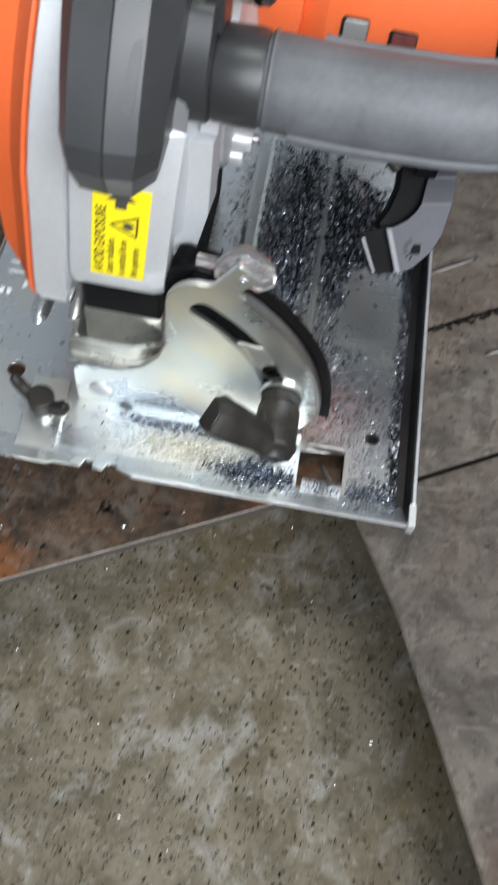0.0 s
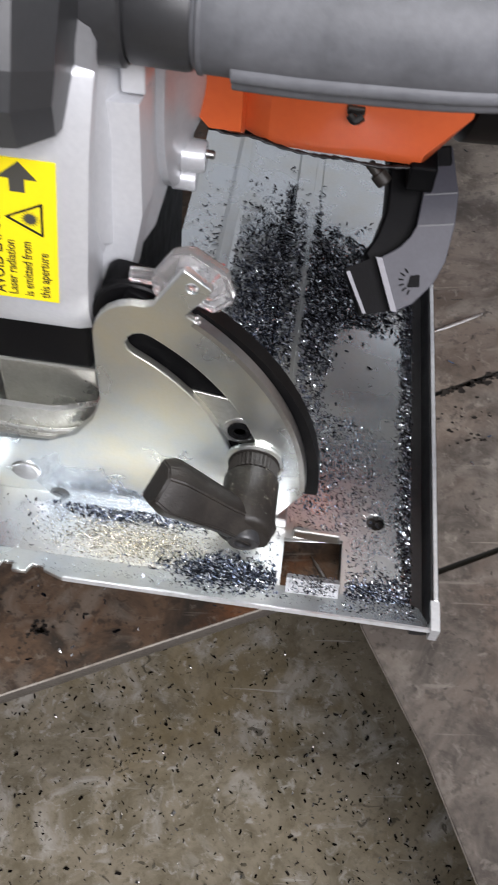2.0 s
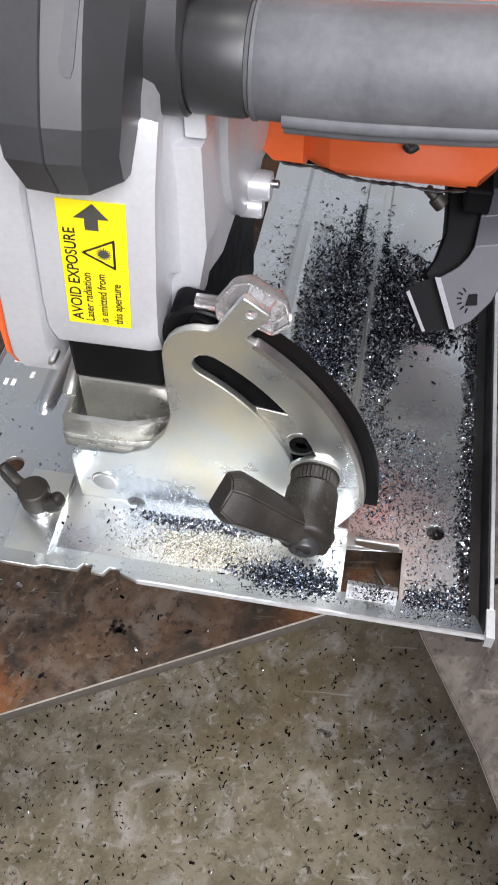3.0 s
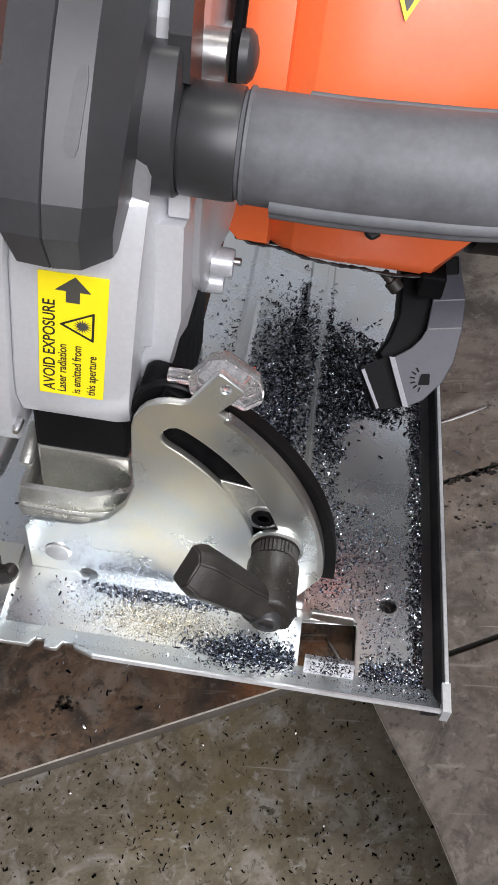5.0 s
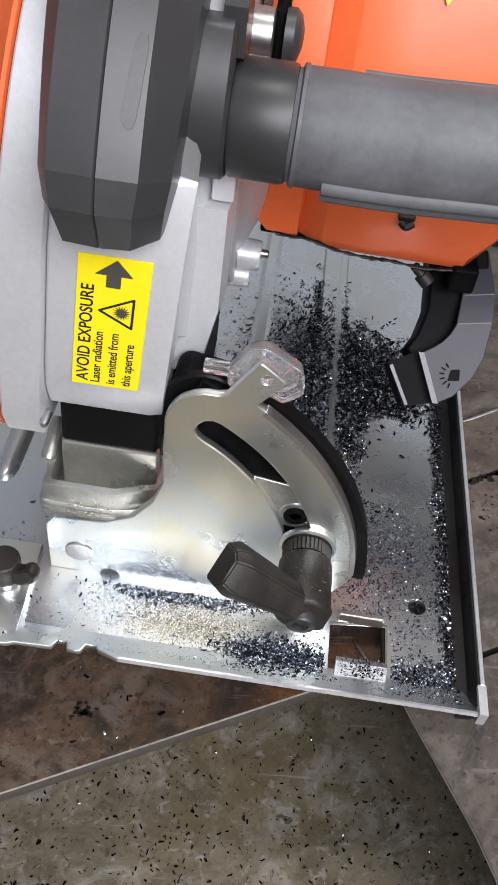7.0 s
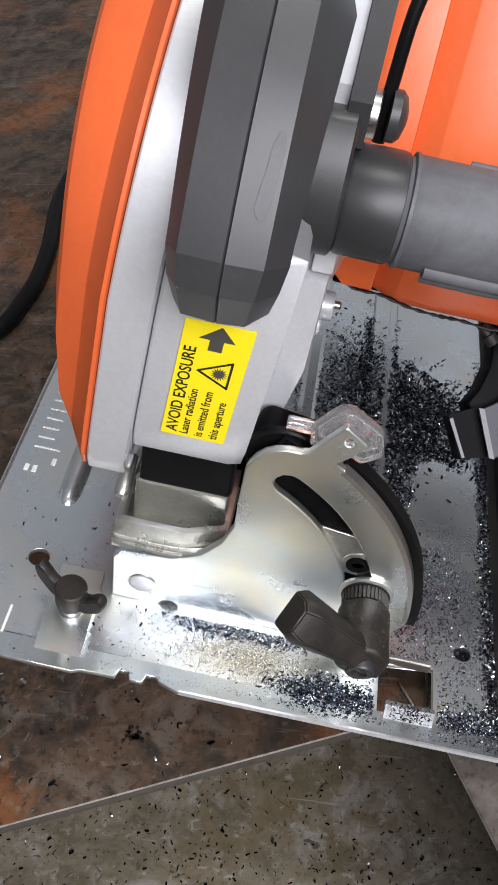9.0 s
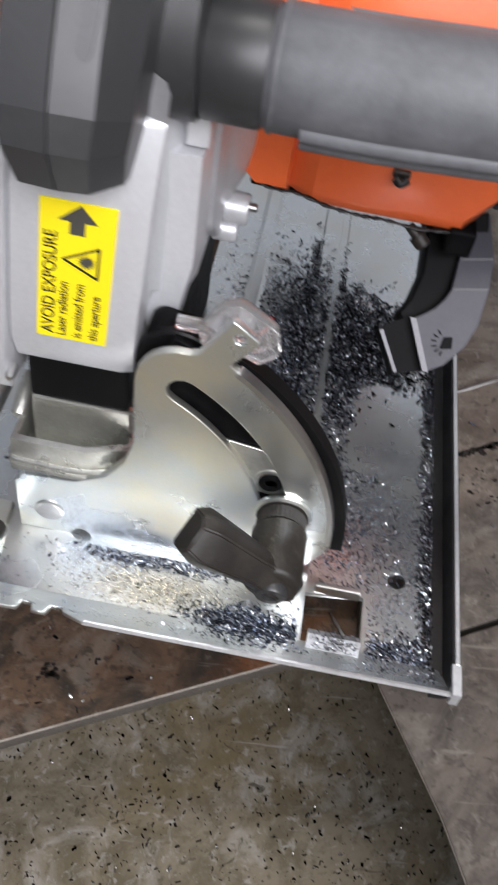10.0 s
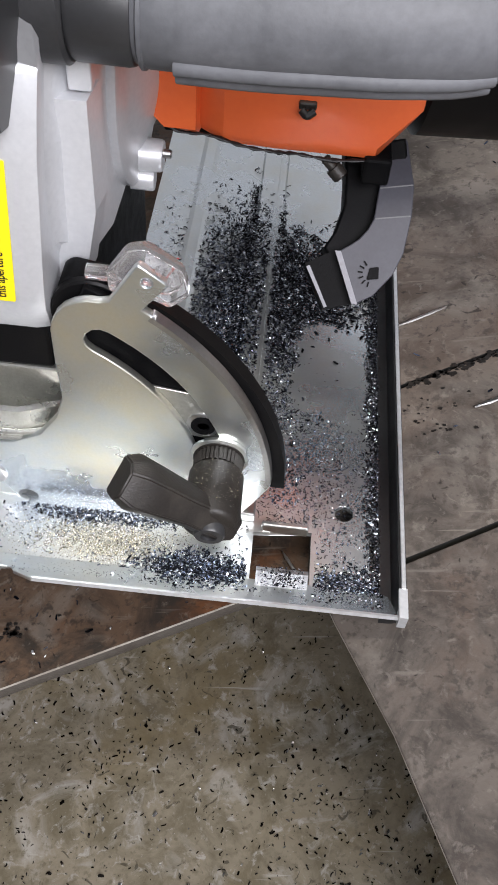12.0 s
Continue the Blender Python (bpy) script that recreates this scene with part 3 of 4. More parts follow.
# ---- clear cutting-line pointer ----
def pointer():
    loop = rounded([(-0.0885, 0.0885), (-0.0890, 0.0940), (-0.0838, 0.1020), (-0.0795, 0.1032), (-0.0700, 0.0972), (-0.0684, 0.0895), (-0.0735, 0.0850), (-0.0770, 0.0870)], 0.0013, 3)
    body = sheet("pointer", [loop], 0.0036, Matrix.Translation((0, QY + 0.0046, 0)) @ XZ, CLEAR, saw, "clear acrylic cutting-line pointer", 0.0005)
    step = rounded([(-0.0868, 0.0900), (-0.0872, 0.0940), (-0.0828, 0.1005), (-0.0794, 0.1014), (-0.0714, 0.0962), (-0.0702, 0.0905), (-0.0740, 0.0872)], 0.0012, 3)
    sheet("pointer_step", [step], 0.0022, Matrix.Translation((0, QY + 0.0076, 0)) @ XZ, CLEAR, body, "raised clear acrylic step", 0.0004)
    part("pointer_tab", box(-0.0955, -0.0872, QY + 0.0070, QY + 0.0105, 0.0880, 0.0910, 0.0005), CLEAR, body, "short clear acrylic tab")
    sheet("cutting_line", [[(-0.0760, 0.0900), (-0.0754, 0.0900), (-0.0718, 0.0965), (-0.0724, 0.0965)]], 0.0002, Matrix.Translation((0, QY + 0.0089, 0)) @ XZ, REDINK, body, "thin red line", 0.0)


pointer()

# ---- blade housing seen along its rim ----
CY, CZ = 0.115, 0.110


def housing_profile(s=1.0, bottom=0.0710, face=0.033):
    """Side outline: upright front face, then round over the blade."""
    R = CY - face
    pts = [(CY + R * 0.55, bottom), (face + 0.006, bottom), (face + 0.001, bottom + 0.010), (face, bottom + 0.020)]
    pts += [(face, 0.126)] + [(CY + R * math.cos(radians(a)), CZ + 0.008 + R * math.sin(radians(a))) for a in list(range(172, 158, -1)) + list(range(158, -1, -4))]
    return [(CY + (y - CY) * s, CZ + (z - CZ) * s if z > bottom + 0.001 else z) for y, z in pts]


def leant(ob):
    """The motor unit leans 4 degrees to its right on the hinge."""
    ob.data.transform(Matrix(((1, 0, 0.076, -0.076 * 0.0855), (0, 1, 0, 0), (0, 0, 1, 0), (0, 0, 0, 1))))
    return ob


def across(x, prof):
    return [(x, y, z) for y, z in prof]


def housing():
    g = part("gear_housing", rings([across(-0.1358, housing_profile(0.992)), across(-0.1352, housing_profile(1.0)), across(-0.1080, housing_profile(1.0)),
                                    across(-0.1045, housing_profile(0.985))]), CAST, saw, "silver-grey cast gear housing", smooth=True)
    band = part("guard_band", rings([across(-0.1475, housing_profile(1.0, 0.0585, 0.0325)), across(-0.1470, housing_profile(1.005, 0.0585, 0.0325)), across(-0.1368, housing_profile(1.005, 0.0585, 0.0325)), across(-0.1362, housing_profile(0.995, 0.0585, 0.0325))]), CAST, saw, "silver cast blade guard rim", smooth=True)
    secs = ((-0.1478, 1.0, 0.060), (-0.1482, 1.012, 0.060), (-0.1492, 1.012, 0.060), (-0.1500, 0.995, 0.060), (-0.1540, 0.925, 0.064), (-0.1544, 0.920, 0.066),
            (-0.1590, 0.895, 0.082), (-0.1618, 0.875, 0.104), (-0.1632, 0.850, 0.120), (-0.1638, 0.78, 0.130))
    cover = part("guard_cover", rings([[(x, y, max(z, b)) for x, y, z in across(x, housing_profile(k, 0.060))] for x, k, b in secs]), ORANGE, saw, "orange plastic blade cover with bevelled edge", smooth=True, sharp=14)
    for v in cover.data.vertices:
        v.co.x += (0.020 if v.co.x > -0.1545 else -0.056) * max(0.0, v.co.z - 0.126)
    for v in band.data.vertices:
        if v.co.x < -0.142:
            v.co.x += 0.020 * max(0.0, v.co.z - 0.126)
    # behind the handle flange the casting is cut back
    for v in g.data.vertices:
        if v.co.z > 0.1455 and v.co.x > -0.118:
            v.co.x = min(v.co.x, -0.1120)
    for ob in (g, band, cover):
        leant(ob)
    part("screw", turned((-0.1365, 0.036, 0.0690), (-0.1365, 0.031, 0.0690), [(0, 0.0012), (0.7, 0.0012), (1, 0.0008)], 14), STEEL, band, smooth=True)
    # lower guard under the base, on which the saw leans
    lo = [(CY + 0.045 * math.cos(radians(a)), 0.050 + 0.0825 * math.sin(radians(a))) for a in range(180, 361, 10)]
    part("lower_guard", rings([[(-0.1200, y, z) for y, z in lo], [(-0.1130, y, z) for y, z in lo]]), BLACK, saw, "black lower blade guard")
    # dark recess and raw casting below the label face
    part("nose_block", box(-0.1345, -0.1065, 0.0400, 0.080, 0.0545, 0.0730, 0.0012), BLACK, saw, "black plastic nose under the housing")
    return g


gear = housing()


# ---- hinge casting between housing and base ----
def hinge():
    shell = [(-0.1400, 0.0355), (-0.1340, 0.0352), (-0.1180, 0.0352), (-0.1050, 0.040), (-0.1045, 0.066), (-0.1400, 0.066)]
    inner = [(-0.1382, 0.0372), (-0.1335, 0.0369), (-0.1183, 0.0369), (-0.1066, 0.0413), (-0.1062, 0.062), (-0.1382, 0.062)]
    bms = []
    secs = [[(x, y, z) for x, y in shell] for z in (0.026, 0.0285, 0.0300, 0.0300, 0.0395)]
    for i, s in enumerate((1.03, 1.03, 1.03, 1.0, 1.0)):
        secs[i] = [(-0.122 + (x + 0.122) * s, 0.050 + (y - 0.050) * s, z) for x, y, z in secs[i]]
    secs.append([(x, y, 0.0400) for x, y in inner])
    secs.append([(x, y + 0.001, 0.030) for x, y in inner])
    bms.append(rings(secs))
    part("hinge_casting", join(bms), CAST_RAW, saw, "raw cast aluminium hinge tub", smooth=True)
    h = part("hinge_web", box(-0.1362, -0.1065, 0.0445, 0.0478, 0.028, 0.0497, 0.0010), CAST_RAW, saw, "raw cast aluminium web")
    part("hinge_boss", turned((-0.1405, 0.044, 0.040), (-0.1405, 0.058, 0.044), [(0, 0.0016), (0.1, 0.0023), (1, 0.0023)], 18), CAST_RAW, saw, smooth=True)
    for z in (0.0287, 0.0312):
        part("cast_ridge", tube(smooth_path([(-0.1410, 0.042, z), (-0.1402, 0.0358, z), (-0.1340, 0.0347, z), (-0.1180, 0.0347, z), (-0.1060, 0.0392, z), (-0.1038, 0.046, z)], 6), 0.0009, 8), CAST_RAW, saw, smooth=True)


hinge()


# ---- warning label ----
def label_piece():
    LX0, LX1, LZ0, LZ1, Y = -0.1285, -0.1112, 0.0855, 0.1258, 0.0327
    w, h = LX1 - LX0, LZ1 - LZ0
    lab = sheet("warning_label", [rounded([(LX0, LZ0), (LX1, LZ0), (LX1, LZ1), (LX0, LZ1)], 0.0004)], 0.0003, Matrix.Translation((0, Y, 0)) @ XZ, YELLOW, saw, "yellow laser warning label with black print", 0.00005)
    leant(lab)
    Y -= 0.00025

    def flat(name, loops, mat=INK):
        leant(sheet(name, loops, 0.0001, Matrix.Translation((0, Y, 0)) @ XZ, mat, lab, bevel=0.0))

    def P(u, v):
        return (LX0 + u * w, LZ0 + v * h)

    flat("arrow", [[P(0.40, 0.79), P(0.60, 0.79), P(0.60, 0.875), P(0.76, 0.875), P(0.53, 0.985), P(0.24, 0.875), P(0.40, 0.875)]], GREYINK)
    tri = [Vector(P(0.30, 0.615)), Vector(P(0.82, 0.735)), Vector(P(0.82, 0.495))]
    mid = (tri[0] + tri[1] + tri[2]) / 3
    o = rounded([(p.x, p.y) for p in tri], 0.0006)
    i = rounded([tuple(mid + (p - mid) * 0.80) for p in tri], 0.0004)
    flat("triangle_sign", [o, i])
    c = mid
    star = []
    for k in range(32):
        r = 0.00225 if k % 2 == 0 else 0.0011
        star.append((c.x + r * math.cos(math.pi * k / 16), c.y + r * math.sin(math.pi * k / 16)))
    flat("star_sign", [star], GREYINK)

    def text(body, size, u, v, squeeze):
        cu = bpy.data.curves.new("print", "FONT")
        cu.body, cu.size, cu.extrude = body, size, 0.00003
        cu.offset = size * 0.012
        ob = bpy.data.objects.new("print", cu)
        scene.collection.objects.link(ob)
        dg = bpy.context.evaluated_depsgraph_get()
        dg.update()
        me = bpy.data.meshes.new_from_object(ob.evaluated_get(dg))
        bpy.data.objects.remove(ob)
        wide = max(q.co.x for q in me.vertices)
        for q in me.vertices:
            q.co.x *= squeeze * h / wide
        x0, z0 = P(u, v)
        me.transform(Matrix(((0, -1, 0, x0), (0, 0, -1, Y), (1, 0, 0, z0), (0, 0, 0, 1))))
        leant(mesh_object("print", me, INK, lab))

    text("AVOID EXPOSURE", 0.0044, 0.24, 0.035, 0.76)
    text("Laser radiation", 0.0033, 0.415, 0.03, 0.42)
    text("is emitted from", 0.0033, 0.64, 0.03, 0.42)
    text("this aperture", 0.0033, 0.87, 0.03, 0.35)


label_piece()


# ---- front grip post ----
def grip_post():
    x0, x1 = -0.1305, -0.1040
    xm = (x0 + x1) / 2

    def sec(ang, inx, down):
        """Cross-section at an angle round the blade axle."""
        ca, sa = math.cos(radians(ang)), math.sin(radians(ang))
        ro = 0.1095 - down
        wl, wr = (0.0022, 0.0030) if ang < 120 else (0.0022 * max(0, 153 - ang) / 33, 0.0030 * max(0, 153 - ang) / 33)
        pts = [(x0 + inx - wl, 0.078), (x0 + inx - wl, ro - 0.009), (x0 + 0.0035 + inx * 0.8, ro - 0.0012), (xm - 0.0003, ro), (xm, ro - 0.0006), (xm + 0.0003, ro), (x1 - 0.0050 - inx * 0.8, ro - 0.0012), (x1 - inx + wr, ro - 0.0115), (x1 - inx + wr, 0.078)]
        return [(x, CY + r * ca, CZ + r * sa) for x, r in pts]
    s = [sec(164.5, 0.0030, 0.0150), sec(164.0, 0.0024, 0.0090), sec(159.3, 0.0010, 0.0014), sec(155.5, 0.0, 0.0)] + [sec(a, 0.0, 0.0) for a in range(153, 40, -3)]
    bm = rings(s)
    post = part("grip_post", bm, GREY, saw, "dark grey faceted plastic grip post", smooth=True, sharp=8)
    smear = []
    for t, a, b in ((150.5, 0.0050, 0.0062), (149.5, 0.0038, 0.0068), (147.5, 0.0042, 0.0071), (145.5, 0.0047, 0.0073), (143.0, 0.0050, 0.0076), (141.5, 0.0060, 0.0072)):
        smear.append([(xm + u, CY + r * math.cos(radians(t)), CZ + r * math.sin(radians(t))) for u, r in ((a, 0.108), (a, 0.10957 - 0.104 * a), (b, 0.10957 - 0.104 * b), (b, 0.108))])
    part("badge", rings(smear), BADGE, post, "pale worn badge")
    part("screw_recess", turned((x1 - 0.0005, 0.048, 0.176), (x1 + 0.0004, 0.048, 0.176), [(0, 0.0042), (1, 0.0042)], 24), BLACK, post, "dark round screw recess")


grip_post()


# ---- auxiliary handle: flange, sleeve and rubber bow ----
def aux_handle():
    def circ(x, r, cy, cz, n=40, flat=0.0):
        return [(x, cy + r * math.cos(2 * math.pi * k / n), cz + r * math.sin(2 * math.pi * k / n)) for k in range(n)]

    cy, cz = 0.0565, 0.1514
    def flange_ring(x, g):
        ring = [(x, cy + (0.0139 - g) * math.cos(radians(a)), cz + (0.0139 - g) * math.sin(radians(a))) for a in range(180, 361, 6)]
        return ring + [(x, cy + 0.0142 - g, cz + 0.0205 - g), (x, cy + 0.0120 - g, cz + 0.0222 - g), (x, cy - 0.0034 + g, cz + 0.0222 - g), (x, cy - 0.0062 + g, cz + 0.0205 - g), (x, cy - 0.0130 + g, cz + 0.0075 - g)]

    fl = rings([flange_ring(x, g) for x, g in ((-0.1098, 0.0008), (-0.1090, 0.0), (-0.0964, 0.0), (-0.0956, 0.0008))])
    flange = part("handle_flange", fl, SLEEVE, saw, "black plastic handle flange", smooth=True)
    part("flange_plate", sheet_bm([(0.0528, 0.166), (0.0532, 0.176), (0.060, 0.20), (0.097, 0.27), (0.12, 0.27), (0.0700, 0.175), (0.0700, 0.156)], -0.0990, -0.0940), SLEEVE, flange, "black upright flange plate")
    part("silver_rib", sheet_bm([(0.0560, 0.160), (0.0560, 0.178), (0.0625, 0.202), (0.100, 0.27), (0.13, 0.27), (0.0705, 0.175), (0.0705, 0.160)], -0.1085, -0.0991), CAST, flange, "bright silver cast rib")
    part("sleeve", rings([circ(x, r, cy, cz) for x, r in ((-0.0955, 0.0124), (-0.0945, 0.0130), (-0.0835, 0.0131), (-0.0822, 0.0128), (-0.0818, 0.0120))]), SLEEVE, flange, "black plastic sleeve", smooth=True)
    path = smooth_path([(-0.0818, cy, cz), (-0.060, 0.0545, 0.1524), (-0.045, 0.0537, 0.1534), (-0.025, 0.0545, 0.1542), (-0.008, 0.0590, 0.1547), (0.022, 0.0730, 0.158), (0.050, 0.098, 0.160), (0.058, 0.130, 0.152)], 8)
    n = len(path)
    bow = part("grip_bow", tube(path, [0.0130 if 0 < k < n - 1 else 0.0122 for k in range(n)], 40), RUBBER, flange, "smooth grey rubber handle bow", smooth=True)
    part("collar_ring", rings([circ(x, r, cy, cz) for x, r in ((-0.0812, 0.0128), (-0.0808, 0.0134), (-0.0800, 0.0134), (-0.0796, 0.0129))]), RUBBER, bow, smooth=True)
    # ridge pair under the grip and one ridge above it
    sub = [p for p in path if -0.0755 < p.x < -0.008]
    for dy, dz, r, nm in ((-0.0098, -0.0080, 0.0021, "ridge"), (-0.0064, -0.0117, 0.0019, "ridge"), (0.0092, 0.0092, 0.0016, "ridge")):
        part(nm, tube([p + Vector((0, dy, dz)) for p in (sub if dy < 0 else sub[2:])], r, 12), RUBBER, bow, smooth=True)


def sheet_bm(loop_yz, x0, x1):
    return rings([[(x0, y, z) for y, z in loop_yz], [(x1, y, z) for y, z in loop_yz]])


aux_handle()


# ---- silver castings behind the label face, dowel pins ----
def castings():
    part("side_casting", rings([[(x, y, z) for y, z in prof] for x, prof in (
        (-0.1045, [(0.056, 0.082), (0.046, 0.092), (0.043, 0.120), (0.050, 0.150), (0.062, 0.175), (0.085, 0.200), (0.15, 0.20), (0.15, 0.074)]),
        (-0.1035, [(0.062, 0.079), (0.048, 0.093), (0.046, 0.120), (0.052, 0.150), (0.064, 0.175), (0.087, 0.198), (0.15, 0.198), (0.15, 0.074)]),
        (-0.0985, [(0.066, 0.077), (0.058, 0.086), (0.056, 0.120), (0.060, 0.150), (0.070, 0.175), (0.090, 0.195), (0.15, 0.195), (0.15, 0.073)]),
        (-0.0965, [(0.082, 0.074), (0.080, 0.084), (0.080, 0.120), (0.082, 0.150), (0.086, 0.170), (0.095, 0.185), (0.15, 0.185), (0.15, 0.071)]))]), CAST, saw, "silver cast side flange")
    part("cast_rib", rings([[(x + sh, y, z) for x, y in ((-0.1048, 0.058), (-0.1040, 0.0515), (-0.0940, 0.0520), (-0.0930, 0.062))] for z, sh in ((0.078, -0.004), (0.084, -0.003), (0.100, 0.0), (0.1285, 0.0), (0.130, 0.0))]), CAST, saw, "silver cast rib")
    part("cast_rib", box(-0.0985, -0.0930, 0.054, 0.066, 0.1310, 0.142, 0.0006), CAST, saw, "silver cast rib")
    part("end_cover", rings([[(x, 0.124 + r * math.cos(2 * math.pi * k / 48), 0.108 + r * math.sin(2 * math.pi * k / 48)) for k in range(48)] for x, r in ((-0.0980, 0.0400), (-0.0968, 0.0400), (-0.0966, 0.0410), (-0.0942, 0.0410), (-0.0938, 0.0404), (-0.0936, 0.0310), (-0.0920, 0.0285), (-0.0890, 0.0215), (-0.0862, 0.0140))]), CAST, saw, "round silver cast cover", smooth=True)
    part("pin_boss", turned((-0.0935, 0.1125, 0.0780), (-0.0862, 0.1125, 0.0780), [(0, 0.0052), (0.9, 0.0050), (1, 0.0046)], 24), CAST, saw, "silver cast pin boss", smooth=True)
    part("dowel_pin", turned((-0.0865, 0.1125, 0.0790), (-0.0836, 0.1125, 0.0790), [(0, 0.0014), (0.85, 0.0014), (1, 0.001)], 16), STEEL, saw, smooth=True)
    part("pin_boss", turned((-0.0965, 0.1125, 0.0695), (-0.0890, 0.1125, 0.0695), [(0, 0.0040), (0.9, 0.0040), (1, 0.0036)], 20), CAST, saw, "silver cast pin boss", smooth=True)
    block = [(-0.1035, 0.0680), (-0.1040, 0.0800), (-0.1025, 0.0858), (-0.1000, 0.0875), (-0.0860, 0.0850), (-0.0845, 0.0820), (-0.0845, 0.0680)]
    piv = sheet("pivot_block", [rounded(block, 0.002, 3)], 0.0085, Matrix.Translation((0, QY + 0.0125, 0)) @ XZ, SOOT, saw, "black plastic bevel pivot block", 0.0008)
    part("pivot_boss", turned((-0.0940, QY + 0.0085, 0.0770), (-0.0940, QY + 0.0060, 0.0770), [(0, 0.0112), (0.8, 0.0112), (1, 0.0106)], 40), BLACK, piv, "dark round pivot boss", smooth=True)
    part("guard_side", box(-0.1120, -0.1008, 0.068, 0.160, 0.0, 0.078, 0.0015), SOOT, saw, "black side of the lower guard")


castings()


# ---- motor housing ----
def motor():
    prof = [(0.128, 0.082), (0.113, 0.0845), (0.1095, 0.090), (0.1085, 0.110), (0.112, 0.128), (0.128, 0.170), (0.150, 0.215), (0.18, 0.25), (0.24, 0.27), (0.29, 0.24), (0.315, 0.17), (0.295, 0.105)]

    def sec(x, lift=0.0, back=0.0):
        return [(x, y + back, max(z, 0.082 + lift)) for y, z in prof]
    m = part("motor_housing", rings([sec(-0.0925, 0.018, 0.004), sec(-0.0900, 0.012, 0.001), sec(-0.0855, 0.006), sec(-0.0760, 0.004), sec(-0.0752, 0.004, 0.0046), sec(-0.0680, 0.003, 0.0002), sec(-0.0675, 0.003), sec(-0.052, 0.001), sec(-0.0215, 0.001), sec(-0.0100, 0.020, 0.003)]), ORANGE, saw, "scuffed orange plastic motor housing", smooth=True)
    part("rubber_seal", tube(smooth_path([(-0.0900, 0.1120, 0.0935), (-0.082, 0.1110, 0.0885), (-0.072, 0.1112, 0.0878), (-0.062, 0.1105, 0.0858), (-0.052, 0.1115, 0.0842), (-0.045, 0.1105, 0.0850), (-0.034, 0.1110, 0.0838), (-0.022, 0.1115, 0.0848)], 6), [0.0004 + 0.0006 * ((k * 7) % 11) / 10 for k in range(43)], 10, 0.7), GRIME_SHADE, m, "black grimy seam", smooth=True)
    # black box added below the shell for the base plate to mirror
    part("motor_belly", box(-0.088, -0.024, 0.124, 0.285, 0.0795, 0.0835, 0.001), BLACK, m, "black motor underside added to darken the plate's reflection")
    hook = part("latch", box(-0.0462, -0.0410, 0.1072, 0.1115, 0.1014, 0.1036, 0.0005), LEVER, m, "small black latch tab")
    part("latch_hook", tube(smooth_path([(-0.0452, 0.1066, 0.1016), (-0.0436, 0.1054, 0.1008), (-0.0416, 0.1064, 0.1018)], 5), 0.0012, 10), GRIME_SHADE, hook, "oily black hook", smooth=True)
    part("motor_end_cap", turned((-0.012, 0.166, 0.126), (0.075, 0.166, 0.126), [(0, 0.050), (0.05, 0.055), (0.6, 0.053), (0.95, 0.045), (1, 0.03)], 36), BLACK, saw, "black plastic motor end cap", smooth=True)
    # two small windows in the motor shell, one with a silver tab, one with a dark latch
    ramp = Matrix(((1, 0, 0, 0), (0, 0.356, -0.934, 0.1126), (0, 0.934, 0.356, 0.1300), (0, 0, 0, 1)))
    for x0, x1, top, mat, lab in ((-0.0628, -0.0537, 0.0046, STEEL, "silver tab in the window"), (-0.0468, -0.0374, 0.0030, DARKRED, "dark red latch in the window")):
        # dark backing sheet paints the shadow edge round each tab
        pocket = sheet("shell_window", [rounded([(x0, -0.004), (x1, -0.004), (x1, top), (x0, top)], 0.0014)], 0.0010, ramp, GRIME_SHADE, m, "small shell window, its shadow edge drawn as a dark sheet", 0.0002)
        sheet("window_tab", [rounded([(x0 + 0.0010, -0.0036), (x1 - 0.0003, -0.0036), (x1 - 0.0003, top - 0.0008), (x0 + 0.0010, top - 0.0008)], 0.0010)], 0.0012, ramp @ pose(0, 0, 0.0003), mat, pocket, lab, 0.0002)
    # clamp screw with washer and strap above the handle flange
    part("strap_bolt", turned((-0.0965, 0.090, 0.1570), (-0.0898, 0.090, 0.1570), [(0, 0.0064), (0.95, 0.0064), (1, 0.0060)], 28), STEEL, saw, "bright turned steel spacer", smooth=True)
    part("strap", tube(smooth_path([(-0.0882, 0.090, 0.150), (-0.0882, 0.092, 0.166), (-0.0868, 0.096, 0.185), (-0.0800, 0.104, 0.205), (-0.066, 0.112, 0.222)], 6), 0.0018, 12), BLACK, saw, "black strap", smooth=True)
    part("knob", turned((-0.0872, 0.090, 0.1575), (-0.0825, 0.090, 0.1575), [(0, 0.0066), (0.5, 0.0066), (0.8, 0.0052), (1, 0.002)], 28), GREY, saw, "dark grey domed knob", smooth=True)
    # yellow triangular warning sign on the slope
    up = Vector((0, 0.356, 0.934))
    c = Vector((-0.0457, 0.1270, 0.1672))
    base = Matrix.Translation(c) @ Matrix(((1, 0, 0, 0), (0, up.y, -up.z, 0), (0, up.z, up.y, 0), (0, 0, 0, 1)))
    o = rounded([(0.0, -0.0095), (0.0075, 0.006), (-0.0075, 0.006)], 0.0008)
    i = rounded([(0.0, -0.0070), (0.0052, 0.0046), (-0.0052, 0.0046)], 0.0005)
    sg = sheet("warning_sign", [o], 0.0003, base @ pose(0, 0, 0.0012), YELLOW, m, "yellow triangular warning sticker", 0.00005)
    sheet("sign_border", [i], 0.0002, base @ pose(0, 0, 0.0015), GREYINK, sg, bevel=0.0)


motor()


